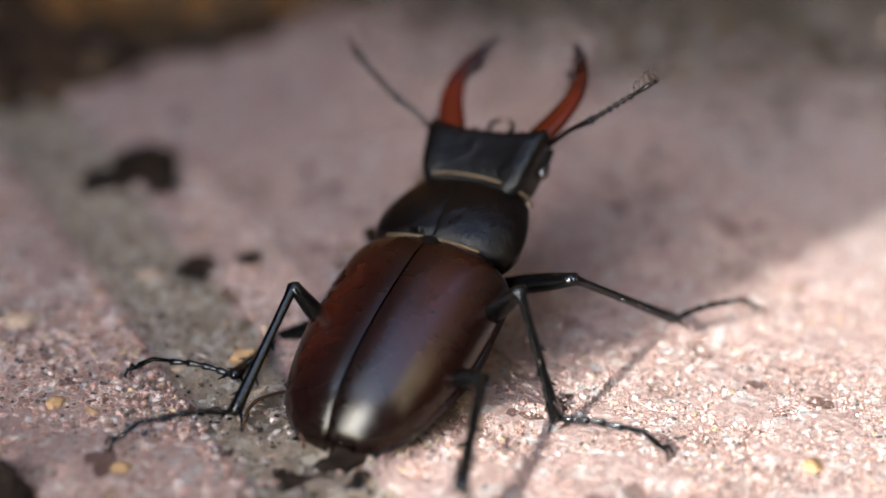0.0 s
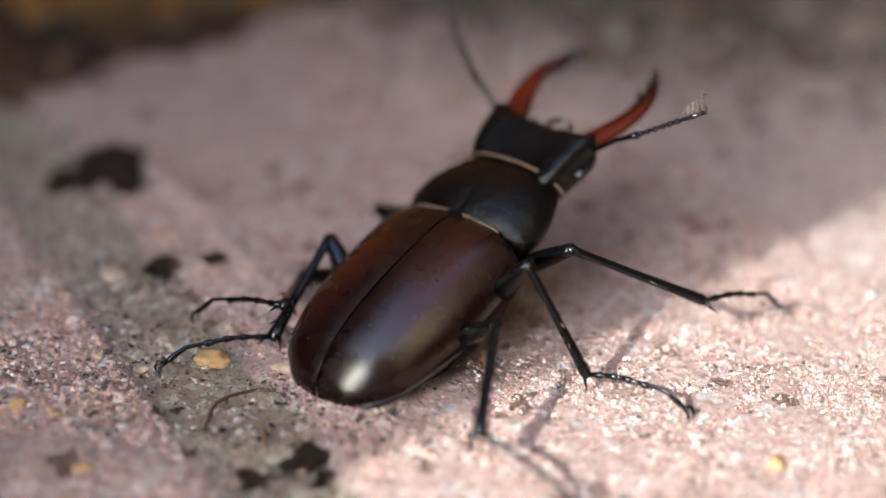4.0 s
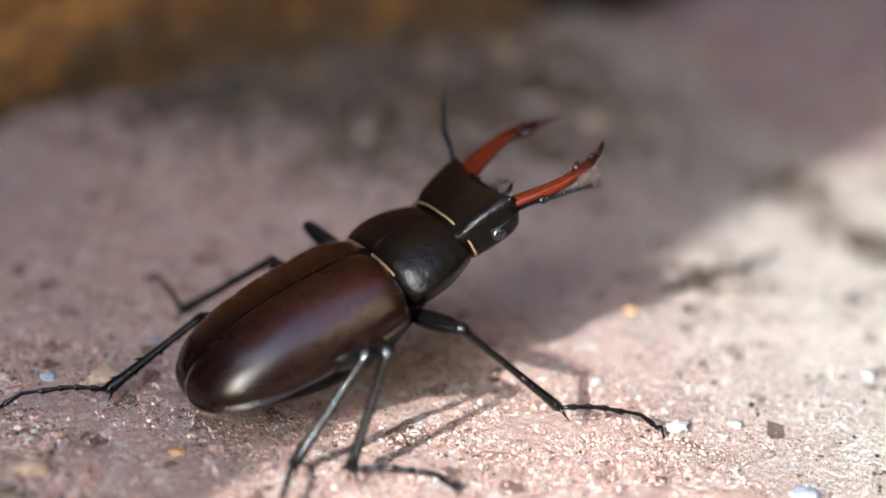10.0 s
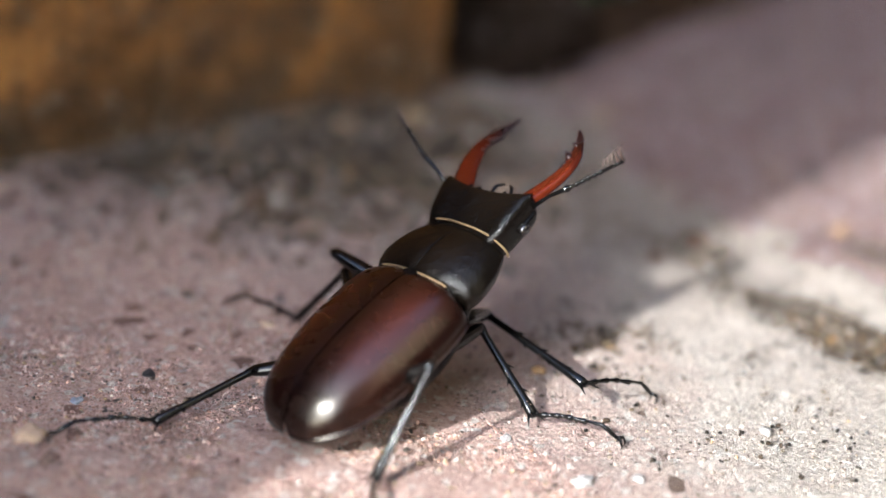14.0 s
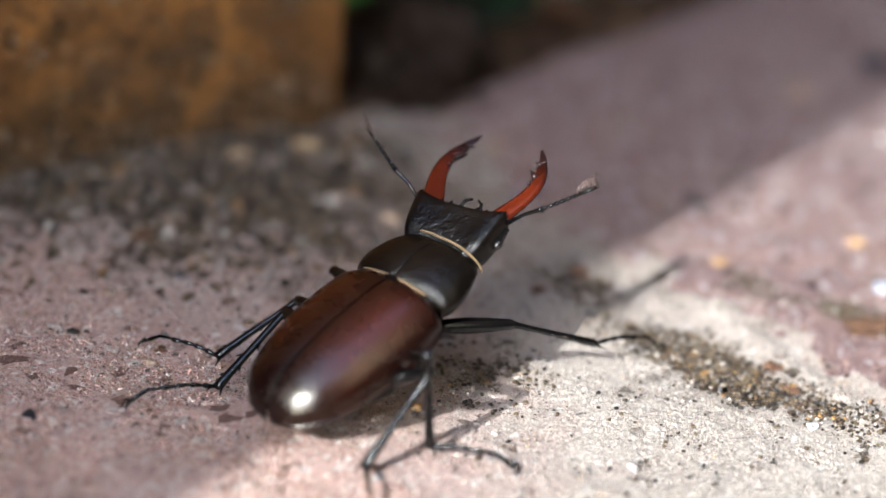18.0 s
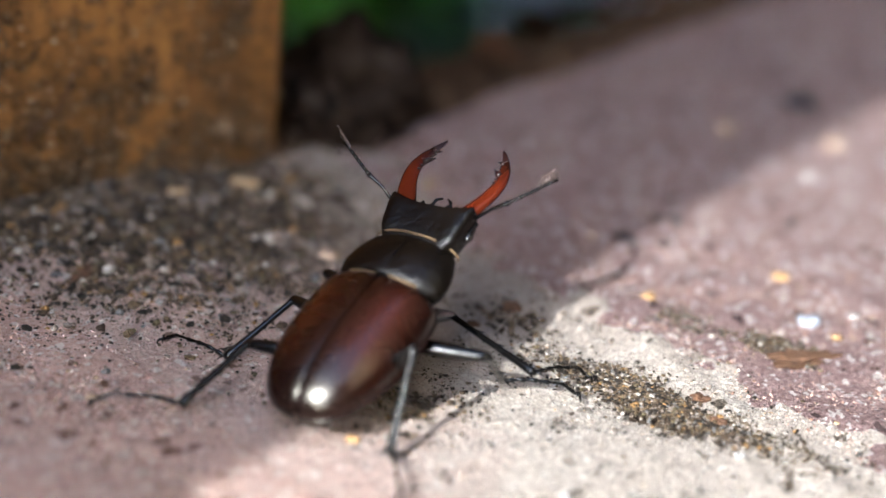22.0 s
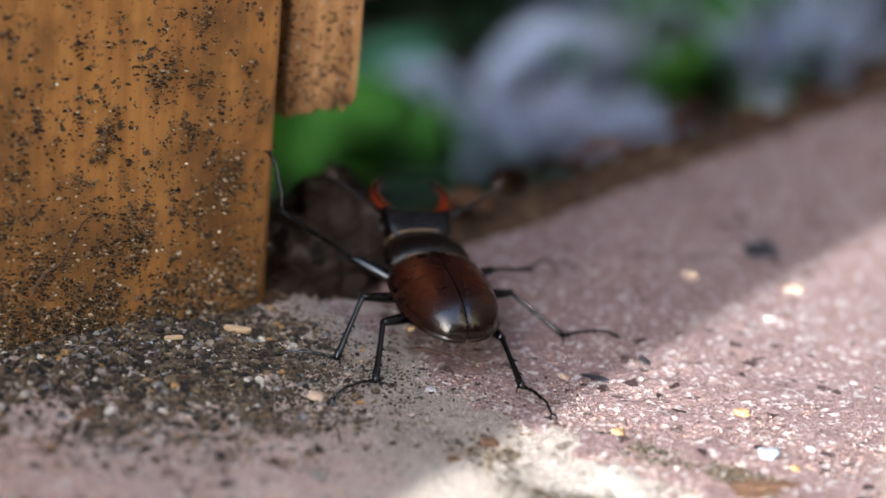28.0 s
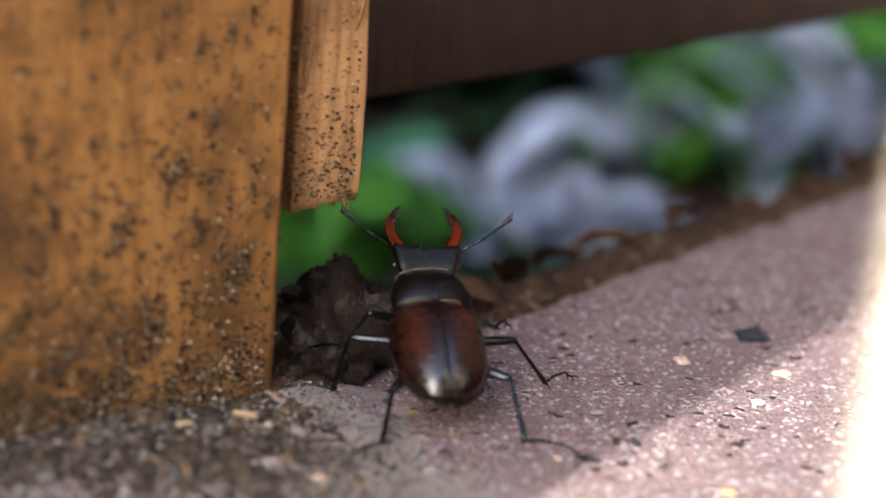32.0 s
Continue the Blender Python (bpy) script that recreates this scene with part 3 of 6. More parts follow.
while len(spots) < 46500:
    u, v = rng.uniform(-5, 7), rng.uniform(-9.3, -8.0)
    spots.append((*uv(u, v)[:2], dirt_top(u, v, 1), float(0.009 + 0.028 * rng.random() ** 3)))
grains("sand", spots, SAND, None, "coarse pale sand on the cement and clay joints")
spots = []
while len(spots) < 36000:
    if rng.random() < 0.72:
        u, v = rng.normal(7.1, 1.6), rng.normal(2.1, 2.0)
    elif rng.random() < 0.55:
        u, v = rng.normal(-0.95, 0.75), rng.normal(0, 0.27)
        v += 4.45 - 0.2 * (u + 0.95)
    elif rng.random() < 0.6:
        u = rng.uniform(-1.6, 1.2)
        v = 7.25 - 0.36 * u + rng.normal(0, 0.22)
    elif rng.random() < 0.5:
        u, v = rng.uniform(-6, 5), rng.uniform(-1, 6.5)
    else:
        u, v = rng.uniform(-8, 12), rng.uniform(-9.2, -8.0)
    if u > 9.3 and v < 5.2:
        continue
    clump = noise.noise(Vector((u * 1.1, v * 1.1, 21.0))) + 0.6 * noise.noise(Vector((u * 3.0, v * 3.0, 23.0)))
    if v > -7 and rng.random() > (0.9 if clump > 0.0 else 0.3):
        continue
    z = dirt_top(u, v, 1) if v < -7 else max(0.0, mortar_top(u, v, min(v + 3.2, 7.6 - v)), drift_top(u, v, 1) if u < 9.5 and -2.4 < v < 5.4 else 0) if -5 < v < 6.8 else 0.0
    spots.append((*uv(u, v)[:2], z + 0.01, float(0.007 + 0.035 * rng.random() ** 3)))
for k in range(2200):
    u, v = rng.normal(7.2, 1.5), rng.normal(2.0, 1.9)
    if u < 9.3 and -5 < v < 5:
        z = max(0.0, mortar_top(u, v, min(v + 3.2, 7.6 - v)), drift_top(u, v, 1) if -2.4 < v else 0)
        spots.append((*uv(u, v)[:2], z + 0.01, float(0.026 + 0.085 * rng.random() ** 2.6)))
for k in range(1500):
    if k < 650:
        u, v = rng.normal(-1.0, 0.7), rng.normal(0, 0.28)
        v += 4.45 - 0.2 * (u + 0.95)
    elif k < 1250:
        u = rng.normal(-0.35, 0.75)
        v = 7.3 - 0.36 * u + rng.normal(0, 0.17)
    else:
        u, v = rng.normal(2.0, 0.45), rng.normal(4.5, 0.25)
    z = max(0.0, mortar_top(u, v, min(v + 3.2, 7.6 - v)), drift_top(u, v, 1) if v < 5.4 else 0.0) if v < 7.4 else 0.0
    spots.append((*uv(u, v)[:2], z + 0.01, float(0.012 + 0.05 * rng.random() ** 3)))
for k in range(2600):
    u, v = 9.3 - abs(rng.normal(0, 1.5)), rng.normal(1.6, 2.4)
    if -5 < v < 5.2 and u > 4:
        z = max(0.0, mortar_top(u, v, min(v + 3.2, 7.6 - v)), drift_top(u, v, 1) if -2.4 < v else 0)
        spots.append((*uv(u, v)[:2], z + 0.03, float(0.03 + 0.06 * rng.random() ** 2)))
for k in range(5200):
    pick = rng.random()
    if pick < 0.24:
        u, v = rng.normal(0.42, 0.42), rng.normal(1.45, 0.42)
    elif pick < 0.50:
        u = rng.uniform(-4.0, -1.6)
        v = 4.45 - 0.36 * (u + 1.7) + rng.normal(0, 0.32)
    else:
        u, v = rng.uniform(-5, 4.5), rng.uniform(-0.5, 6.2)
    clump = noise.noise(Vector((u * 1.7, v * 1.7, 33.0))) + 0.5 * noise.noise(Vector((u * 5, v * 5, 35.0)))
    if clump < (-0.05 if pick < 0.5 else 0.12):
        continue
    z = max(0.0, mortar_top(u, v, min(v + 3.2, 7.6 - v)))
    spots.append((*uv(u, v)[:2], z + 0.01, float(0.009 + 0.034 * rng.random() ** 3)))
grains("litter", spots, LITTER, None, "dark crumbs of soil, bark and small stones")


# ---- gate: post, lath and bottom rail ----
def upright(name, u0, u1, v0, v1, z0, z1, mat, seed, bevel=0.12, step=0.35):
    """A sawn upright with slightly uneven faces."""
    nz = max(4, round((z1 - z0) / step))
    rings = []
    for i in range(nz + 1):
        z = z0 + (z1 - z0) * i / nz
        w = 0.03 * noise.noise(Vector((seed, 0, z * 0.4)))
        ring = []
        for (cu, cv, su, sv) in ((u0, v0, 1, 1), (u0, v1, 1, -1), (u1, v1, -1, -1), (u1, v0, -1, 1)):
            for k in range(4):
                t = k / 3 * math.pi / 2
                a, b = bevel * (1 - math.cos(t)), bevel * (1 - math.sin(t))
                if su * sv > 0:
                    a, b = b, a
                e = 0.02 * noise.noise(Vector((cu, cv, z * 1.3)) + Vector((seed, k, 0)))
                ring.append(uv(cu + su * a + w + e, cv + sv * b + e, z))
        rings.append(ring)
    return skin(name, rings, mat)


post = upright("gate_post", 9.46, 18.5, -7.4, 5.34, -0.55, 90, WOOD, 1.0, bevel=0.28, step=0.8)
tagged(post, "orange-brown stained timber gate post spattered with soil", "post")


def rough_board(name, u0, u1, v0, v1, z0, z1, mat, seed):
    """A rough sawn board with grooves along it and a torn lower end."""
    rim = [(u0, v0 + (v1 - v0) * k / 26) for k in range(26)] + [(u0 + (u1 - u0) * k / 10, v1) for k in range(10)]
    rim += [(u1, v1 - (v1 - v0) * k / 6) for k in range(6)] + [(u1 - (u1 - u0) * k / 10, v0) for k in range(10)]
    rings = []
    for i in range(60):
        z = z0 + (12 - z0) * i / 50 if i <= 50 else 12 + (z1 - 12) * (i - 50) / 9
        ring = []
        for u, v in rim:
            groove = 0.05 * noise.noise(Vector((u * 7, v * 7, z * 0.35 + seed))) + 0.025 * noise.noise(Vector((u * 16, v * 16, z * 0.8)))
            cu, cv = (u0 + u1) / 2, (v0 + v1) / 2
            torn = (0.16 * noise.noise(Vector((u * 2, v * 2, seed))) + 0.10 * noise.noise(Vector((u * 7, v * 7, 1.0)))) * max(0.0, 1 - (z - z0) / 1.2)
            k = 1 + groove / 0.9 - (0.06 if i == 0 else 0)
            ring.append(uv(cu + (u - cu) * k, cv + (v - cv) * k, z + torn))
        rings.append(ring)
    return skin(name, rings, mat)


lath = rough_board("lath", 10.2, 12.0, 5.98, 7.66, 3.6, 60, LATH, 4.0)
tagged(lath, "short rough sawn timber lath hung beside the post", "lath")
r = random.Random(31)
for k in range(14):
    v, wide, drop = 6.06 + 0.11 * k + r.uniform(-0.04, 0.04), r.uniform(0.018, 0.045), r.uniform(0.04, 0.17)
    u, z = 10.20 + r.uniform(0, 0.12), 3.66 + r.uniform(-0.03, 0.06)
    tip = r.uniform(-0.06, 0.06)
    skin("splinter", [[uv(u + c * wide * w, v + tip * d + e * wide * w, z - drop * d) for c, e in ((-0.6, 0), (0, -1), (0.6, 0), (0, 1))]
                      for d, w in ((-0.8, 0.6), (0, 1), (0.5, 0.7), (1, 0.15))], LATH, lath, "torn splinter of the sawn end")
for v, z, high, lean in ((6.10, 6.0, 1.5, 0.10), (6.02, 8.4, 1.1, -0.05), (7.30, 7.2, 0.8, 0.12)):
    skin("splinter", [[uv(10.12 - out + c * 0.02 * w, v + lean * d + e * 0.05 * w, z + high * d) for c, e in ((-1, 0), (0, -1), (1, 0), (0, 1))]
                      for d, w, out in ((0, 1, -0.06), (0.4, 0.9, 0.02), (0.8, 0.6, 0.05), (1, 0.2, 0.08))], LATH, lath, "loose sliver of wood")

# Added board: its dark colour stands for the shaded gap left of the post.
panel = upright("edging_board", 12.4, 14.6, -70, -7.5, -19.9, 9, RAIL, 7.0, step=3.0)
tagged(panel, "low dark board added for the dark gap beside the post", "board")
eb = Vector((0.57, 0.82, 0))
rail_rings = []
for s in np.linspace(-4, 70, 30):
    c = Vector((-0.6, 17.0, 5.0)) + eb * float(s)
    side = Vector((-0.82, 0.57, 0))
    rail_rings.append([tuple(c + side * a + Vector((0, 0, b))) for a, b in ((0.2, 0), (0, 0.2), (0, 9), (0.2, 9.2), (3.8, 9.2), (4, 9), (4, 0.2), (3.8, 0))])
gate = new("garden_gate")
tagged(gate, "dark timber garden gate, unseen boards added above its bottom rail", "gate")
# Dark backing added behind the lath to give its slot the look of shade.
stile = [[uv(u, v, z) for u, v in ((12.3, 5.5), (12.3, 8.6), (12.5, 8.8), (15.4, 8.8), (15.6, 8.6), (15.6, 5.5), (15.4, 5.3), (12.5, 5.3))] for z in (4.9, 5.1, 60, 149, 150)]
skin("stile", stile, RAIL, gate, "dark upright added to darken the slot beside the lath")
skin("bottom_rail", rail_rings, RAIL, gate, "dark timber bottom rail")
# Boards added out of view above the rail, set close to block the sky.
for k in range(8):
    board = []
    for z in (14.25, 60, 105, 150):
        c = Vector((-0.6, 17.0, z)) + eb * (-4 + 9.25 * k)
        side = Vector((-0.82, 0.57, 0))
        board.append([tuple(c + side * a + eb * b) for a, b in ((1.0, 0.2), (1.0, 8.9), (1.2, 9.1), (2.8, 9.1), (3.0, 8.9), (3.0, 0.2), (2.8, 0), (1.2, 0))])
    skin("board", board, RAIL, gate)

# an unseen wall added behind, whose corner casts the shade edge on the paving
wall_corner = Vector((-5.2, -6.9, 0)) - Vector((math.sin(SUN_AZ), math.cos(SUN_AZ), 0)) * 34 + Vector((-math.cos(SUN_AZ), math.sin(SUN_AZ), 0)) * -0.25
across = Vector((-math.cos(SUN_AZ), math.sin(SUN_AZ), 0))
back = Vector((-math.sin(SUN_AZ), -math.cos(SUN_AZ), 0))
wv = [wall_corner + across * a + back * b + Vector((0, 0, c)) for c in (-0.5, 52) for a, b in ((0, 0), (34, 0), (34, 9), (0, 9))]
bm = bmesh.new()
bv = [bm.verts.new(p) for p in wv]
for q in ((0, 1, 2, 3), (4, 5, 6, 7), (0, 1, 5, 4), (1, 2, 6, 5), (2, 3, 7, 6), (3, 0, 4, 7)):
    bm.faces.new([bv[i] for i in q])
bmesh.ops.bevel(bm, geom=bm.edges[:], offset=0.3, segments=2, affect="EDGES")
tagged(part("wall_south", bm, BLOCKWALL), "unseen low wall added to cast the shade edge", "wall", kind="structure")

# Unseen walls added round the paving to block sky light and sun.
for name, size, place in (("wall_north", (420, 8, 720), (0.6, 2.75, 3.4)), ("wall_east_1", (8, 315, 500), (1.25, 1.175, 2.3)), ("wall_east_2", (8, 105, 120), (1.25, -0.925, 0.4)), ("wall_house", (30, 510, 900), (2.4, -2.95, 4.3)), ("wall_west", (8, 165, 240), (-1.54, -1.525, 1.0)), ("wall_northwest", (8, 340, 440), (-1.54, 1.03, 2.0)), ("wall_southeast", (141, 8, 244), (0.5, -1.49, 1.02))):
    # The tan one is a reflector for the golden sheen on the wing cases.
    pale = name == "wall_house"
    ob = tagged(part(name, box_bm(*size, 0.4, 2), BOUNCEWALL if pale else BLOCKWALL), "unseen tan wall added to bounce warm light" if pale else "unseen dark wall added to block light", "wall", kind="structure")
    ob.matrix_basis = pose(*place)


# ---- loose pieces that lie on the paving ----
def lump(radius, squash, seed, detail=2, rough=0.25):
    bm = bmesh.new()
    bmesh.ops.create_icosphere(bm, subdivisions=detail, radius=1)
    for v in bm.verts:
        n = v.co.normalized()
        k = 1 + rough * noise.noise(n * 1.4 + Vector((seed, 0, 0))) + 0.5 * rough * noise.noise(n * 4 + Vector((0, seed, 0)))
        v.co = Vector((n.x * k * radius * squash[0], n.y * k * radius * squash[1], n.z * k * radius * squash[2]))
    return bm


def floor_z(x, y):
    u, v = U.x * x + U.y * y, V.x * x + V.y * y
    return max(0.0, mortar_top(u, v, min(v + 3.2, 7.6 - v))) if -3.2 < v < 6.8 else (dirt_top(u, v, 1.0) if -9.2 < v < -8.1 else -0.01)


STONES = {
    "ochre": plain("ochre_stone", (0.40, 0.25, 0.11), (0.26, 0.15, 0.07), 0.75, 600),
    "honey": plain("honey_stone", (0.40, 0.295, 0.21), (0.24, 0.165, 0.11), 0.75, 900),
    "white": plain("white_chip", (0.38, 0.355, 0.33), (0.22, 0.20, 0.19), 0.75, 900),
    "black": plain("black_flake", (0.035, 0.035, 0.04), (0.012, 0.012, 0.014), 0.4, 700),
    "grey": plain("slate_chip", (0.30, 0.32, 0.36), (0.18, 0.19, 0.22), 0.5, 700),
    "brown": plain("bark_brown", (0.12, 0.062, 0.034), (0.05, 0.027, 0.016), 0.8, 900),
}
WORDS = {"ochre": "small ochre yellow stone on the brick", "honey": "smooth honey-coloured pebble in the paving", "white": "small white stone chip on the paving",
         "black": "thin black flake on the brick", "grey": "blue-grey slate chip on the paving", "brown": "dark brown crumb of bark on the joint"}


def pebble(kind, x, y, size, squash=None, name="pebble"):
    seed = x * 3.7 + y * 1.9
    squash = squash or ((1.0, 0.8, 0.5) if kind == "brown" else (1.05, 0.85, 0.5))
    ob = part(name, lump(size, squash, seed, 1 if kind == "black" else 3, 0.9 if kind in ("brown", "black") else 0.5), STONES[kind], smooth=kind not in ("brown", "black"))
    ob.matrix_basis = pose(x * CM, y * CM, (floor_z(x, y) + size * squash[2] * 0.2) * CM, 0, 0, seed * 57 % 360)
    return tagged(ob, WORDS[kind], "stone" if kind not in ("brown", "black") else "flake", group="loose stones and flakes")


for kind, x, y, size in (("ochre", 0, 0, 0.11), ("ochre", -8.21, -6.47, 0.12), ("ochre", -7.82, -6.52, 0.08), ("ochre", -7.16, -7.39, 0.13), ("ochre", -1.01, -5.55, 0.11),
                         ("honey", -8.34, -3.61, 0.26), ("honey", -9.22, -5.09, 0.28), ("honey", -7.83, -5.37, 0.14), ("honey", -6.72, -5.09, 0.14), ("honey", -7.33, -5.42, 0.12),
                         ("honey", -5.83, -5.11, 0.30), ("honey", -6.71, -4.5, 0.12), ("ochre", -6.7, -5.1, 0.18), ("honey", -5.70, -3.08, 0.32), ("ochre", -4.52, -4.46, 0.10),
                         ("black", -4.73, -1.24, 0.12), ("grey", -6.29, -3.21, 0.12), ("white", -3.2, 3.74, 0.11), ("honey", -3.58, 0.51, 0.14), ("brown", -3.5, 0.9, 0.09),
                         ("white", 0.64, -2.73, 0.20), ("white", 1.27, -2.53, 0.13), ("white", -0.3, -1.9, 0.12), ("grey", 6.83, 5.47, 0.24), ("white", 7.6, 5.9, 0.16),
                         ("ochre", 7.2, 5.0, 0.10), ("ochre", 6.6, 7.3, 0.16), ("honey", 8.65, 14.7, 0.34), ("honey", 6.43, 15.07, 0.34), ("black", 8.38, 17.23, 0.42),
                         ("white", 7.83, 12.64, 0.22), ("white", 0.55, 10.25, 0.14), ("white", 1.1, 7.12, 0.18), ("honey", 3.49, 8.32, 0.16), ("ochre", 4.3, 5.9, 0.14),
                         ("honey", -0.87, 6.27, 0.30), ("honey", -2.46, 8.86, 0.22), ("grey", -3.98, 7.73, 0.20), ("white", -4.12, 6.43, 0.24), ("white", -2.9, 5.0, 0.12),
                         ("grey", -5.4, -2.1, 0.10), ("white", 5.2, 0.6, 0.16), ("grey", 2.0, -3.9, 0.16), ("white", 2.8, -1.0, 0.14),
                         ("brown", 2.1, 4.9, 0.16), ("brown", 1.5, 4.1, 0.12), ("brown", 4.8, 2.2, 0.15), ("brown", 5.0, 1.6, 0.12)):
    pebble(kind, x, y, size * (0.62 if kind in ("white", "honey") else 0.9))
pebble("black", 4.06, 8.45, 0.25, (1.1, 0.7, 0.14), "flake")
pebble("black", 5.01, 9.56, 0.24, (1.2, 0.5, 0.16), "flake")
pebble("brown", 6.58, 4.04, 0.52, (1.3, 0.45, 0.16), "flake")
pebble("brown", -4.54, 4.53, 0.24, (1.4, 0.4, 0.25), "flake")


def twig(x, y, turn, length, thick, bend):
    pts = [(length * (s - 0.5), bend * math.sin(s * 3) + 0.04 * noise.noise(Vector((s * 5, x, y))), 0.03 * math.sin(s * 4)) for s in np.linspace(0, 1, 9)]
    ob = skin("twig", tube_rings(pts, [thick * (1 - 0.5 * s) for s in np.linspace(0, 1, 9)], 6), STONES["brown"])
    ob.matrix_basis = pose(x * CM, y * CM, (floor_z(x, y) + thick + 0.03) * CM, 0, 0, turn)
    return tagged(ob, "thin dry brown twig on the dirt", "twig", group="twigs")


twig(1.0, 8.85, -10, 0.95, 0.022, 0.03)
for x, y, turn, long, wide in ((-2.52, 8.62, -20, 0.52, 0.17), (-3.6, 8.0, 12, 0.34, 0.07), (0.62, 9.9, 30, 0.2, 0.12)):
    bm = box_bm(long, wide, 0.09, 0.03, 2, (0, 0, 0.04), 2)
    for p in bm.verts:
        p.co.y *= 1 - 0.35 * abs(p.co.x / long)
        p.co.z += 0.02 * noise.noise(p.co * 6)
    shaving = tagged(part("wood_chip", bm, STRAW), "small tan splinter of wood among the crumbs", "wood chip", group="wood chips")
    shaving.matrix_basis = pose(x * CM, y * CM, (floor_z(x, y) + 0.09) * CM, 4, -5, turn)
twig(-6.2, -5.9, 70, 0.9, 0.025, 0.15)
twig(-5.9, -6.3, 130, 0.7, 0.02, -0.1)
twig(-3.2, 6.3, 25, 0.8, 0.03, 0.05)

def crumbly(size, squash, seed, detail, count, name, label, category, group=""):
    """A rough lump of soil with loose crumbs on it."""
    bm = lump(size, squash, seed, detail, 0.7)
    r = random.Random(int(seed * 100))
    for v in bm.verts:
        p = v.co / size
        k = 0.10 * noise.noise(p * 5 + Vector((seed, 0, 0))) + 0.08 * noise.noise(p * 11) + 0.06 * noise.noise(p * 23)
        v.co += v.co.normalized() * k * size
    tops = [v.co.copy() for v in bm.verts if v.co.z > -0.1 * size]
    base, tris = ico()
    for k in range(count):
        c, s = tops[r.randrange(len(tops))], size * r.uniform(0.02, 0.09)
        vs = [bm.verts.new(c + Vector(q) * s * r.uniform(0.6, 1.2)) for q in base]
        for f in tris:
            bm.faces.new([vs[i] for i in f])
    return tagged(part(name, bm, SOIL, smooth=False), label, category, group=group)


for x, y, size in ((-5.3, -6.6, 0.18), (-5.65, -6.95, 0.15), (-5.05, -6.85, 0.12), (-9.4, -1.2, 0.36), (-9.75, -1.6, 0.24), (-9.0, -1.55, 0.2), (-7.9, -3.35, 0.17), (-8.15, -7.95, 0.30), (-7.4, -3.1, 0.12), (-11.6, 2.2, 0.5), (-10.9, 1.9, 0.3), (-12.5, 1.4, 0.6), (-10.2, 2.9, 0.28)):
    ob = crumbly(size, (1.2, 0.9, 0.6), x * 2.3 + y + 40, 3, 40, "soil_crumb", "dark crumbly lump of soil in the joint", "soil", "soil crumbs")
    ob.matrix_basis = pose(x * CM, y * CM, (floor_z(x, y) + size * 0.12) * CM, 0, 0, x * 91 % 360)
clod = crumbly(1.0, (1.8, 2.5, 1.45), 3.3, 5, 1500, "soil_clod", "crumbly brown clod of soil behind the post", "soil clod")
clod.matrix_basis = pose(-1.45 * CM, 13.7 * CM, -0.1 * CM)
r = random.Random(47)
for k in range(26):
    a, e = r.uniform(0, 2 * math.pi), r.uniform(0.05, 1.2)
    size = r.uniform(0.10, 0.30)
    bm = lump(size, (1.1, 0.9, 0.8), 5.0 + k, 2, 0.5)
    spot = Vector((1.72 * math.cos(a) * math.cos(e), 2.4 * math.sin(a) * math.cos(e), 1.38 * math.sin(e)))
    bmesh.ops.translate(bm, verts=bm.verts[:], vec=spot)
    part("crumb", bm, SOIL, clod, smooth=False)
bm = box_bm(1.5, 0.9, 17, 0.12, 2, (0, 0, 8.5), 3)
for v in bm.verts:
    v.co.x += 0.05 * noise.noise(v.co * 0.8)
stake = tagged(part("stake", bm, PALEWOOD), "pale bare wooden stake standing on the paving", "stake")
stake.matrix_basis = pose(5.0 * CM, -12.6 * CM, -0.1 * CM, 0, 2.0, 0)

# ---- soil spatter on the post ----
spots = []
while len(spots) < 16000:
    v = 5.0 - 12.3 * rng.random() ** 0.8
    z = rng.exponential(1.5) if rng.random() < 0.5 else rng.uniform(0, 11)
    clump = noise.noise(Vector((v * 1.5, z * 1.5, 2.0))) + 0.6 * noise.noise(Vector((v * 4.0, z * 4.0, 7.0))) + 0.35 * math.exp(-z / 1.6)
    clump += 0.8 * math.exp(-((v + 0.1 + 0.2 * math.sin(z * 2)) / 0.45) ** 2) * smooth01((3.8 - z) / 0.6) + 0.5 * math.exp(-(v / 1.3) ** 2 - (z / 1.6) ** 2)
    if z > 12 or rng.random() > (1.0 if clump > 0.42 else 0.16):
        continue
    spots.append((*uv(9.45 - 0.05 * max(0, clump - 0.5) * rng.random(), v)[:2], z, float(0.008 + 0.040 * rng.random() ** 3)))
for k in range(9000):
    v, z = 5.0 - 12.3 * rng.random(), float(rng.exponential(0.8))
    if z < 4 and noise.noise(Vector((v * 1.2, z * 1.6, 12.0))) + 0.5 * noise.noise(Vector((v * 3.5, z * 3.5, 15.0))) > -0.1 + 0.12 * z:
        spots.append((*uv(9.44 - 0.05 * rng.random(), v)[:2], z, float(0.012 + 0.045 * rng.random() ** 2.5)))
for k in range(620):
    v, z = 5.0 - 12.3 * rng.random(), float(rng.exponential(3.2)) if rng.random() < 0.6 else float(rng.uniform(0, 11))
    wide, tall = 0.03 + 0.09 * rng.random() ** 2, 0.04 + 0.16 * rng.random() ** 2
    for q in range(int(5 + 5200 * wide * tall)):
        zz = z + float(rng.normal(0, tall))
        if 0 < zz < 11.5:
            spots.append((*uv(9.44 - 0.04 * rng.random(), min(v + rng.normal(0, wide), 5.0))[:2], zz, float(0.008 + 0.040 * rng.random() ** 3)))
for k in range(700):
    spots.append((*uv(9.6 + rng.random() * 1.4, 5.35)[:2], float(rng.exponential(4)) % 11, float(0.012 + 0.045 * rng.random() ** 3)))
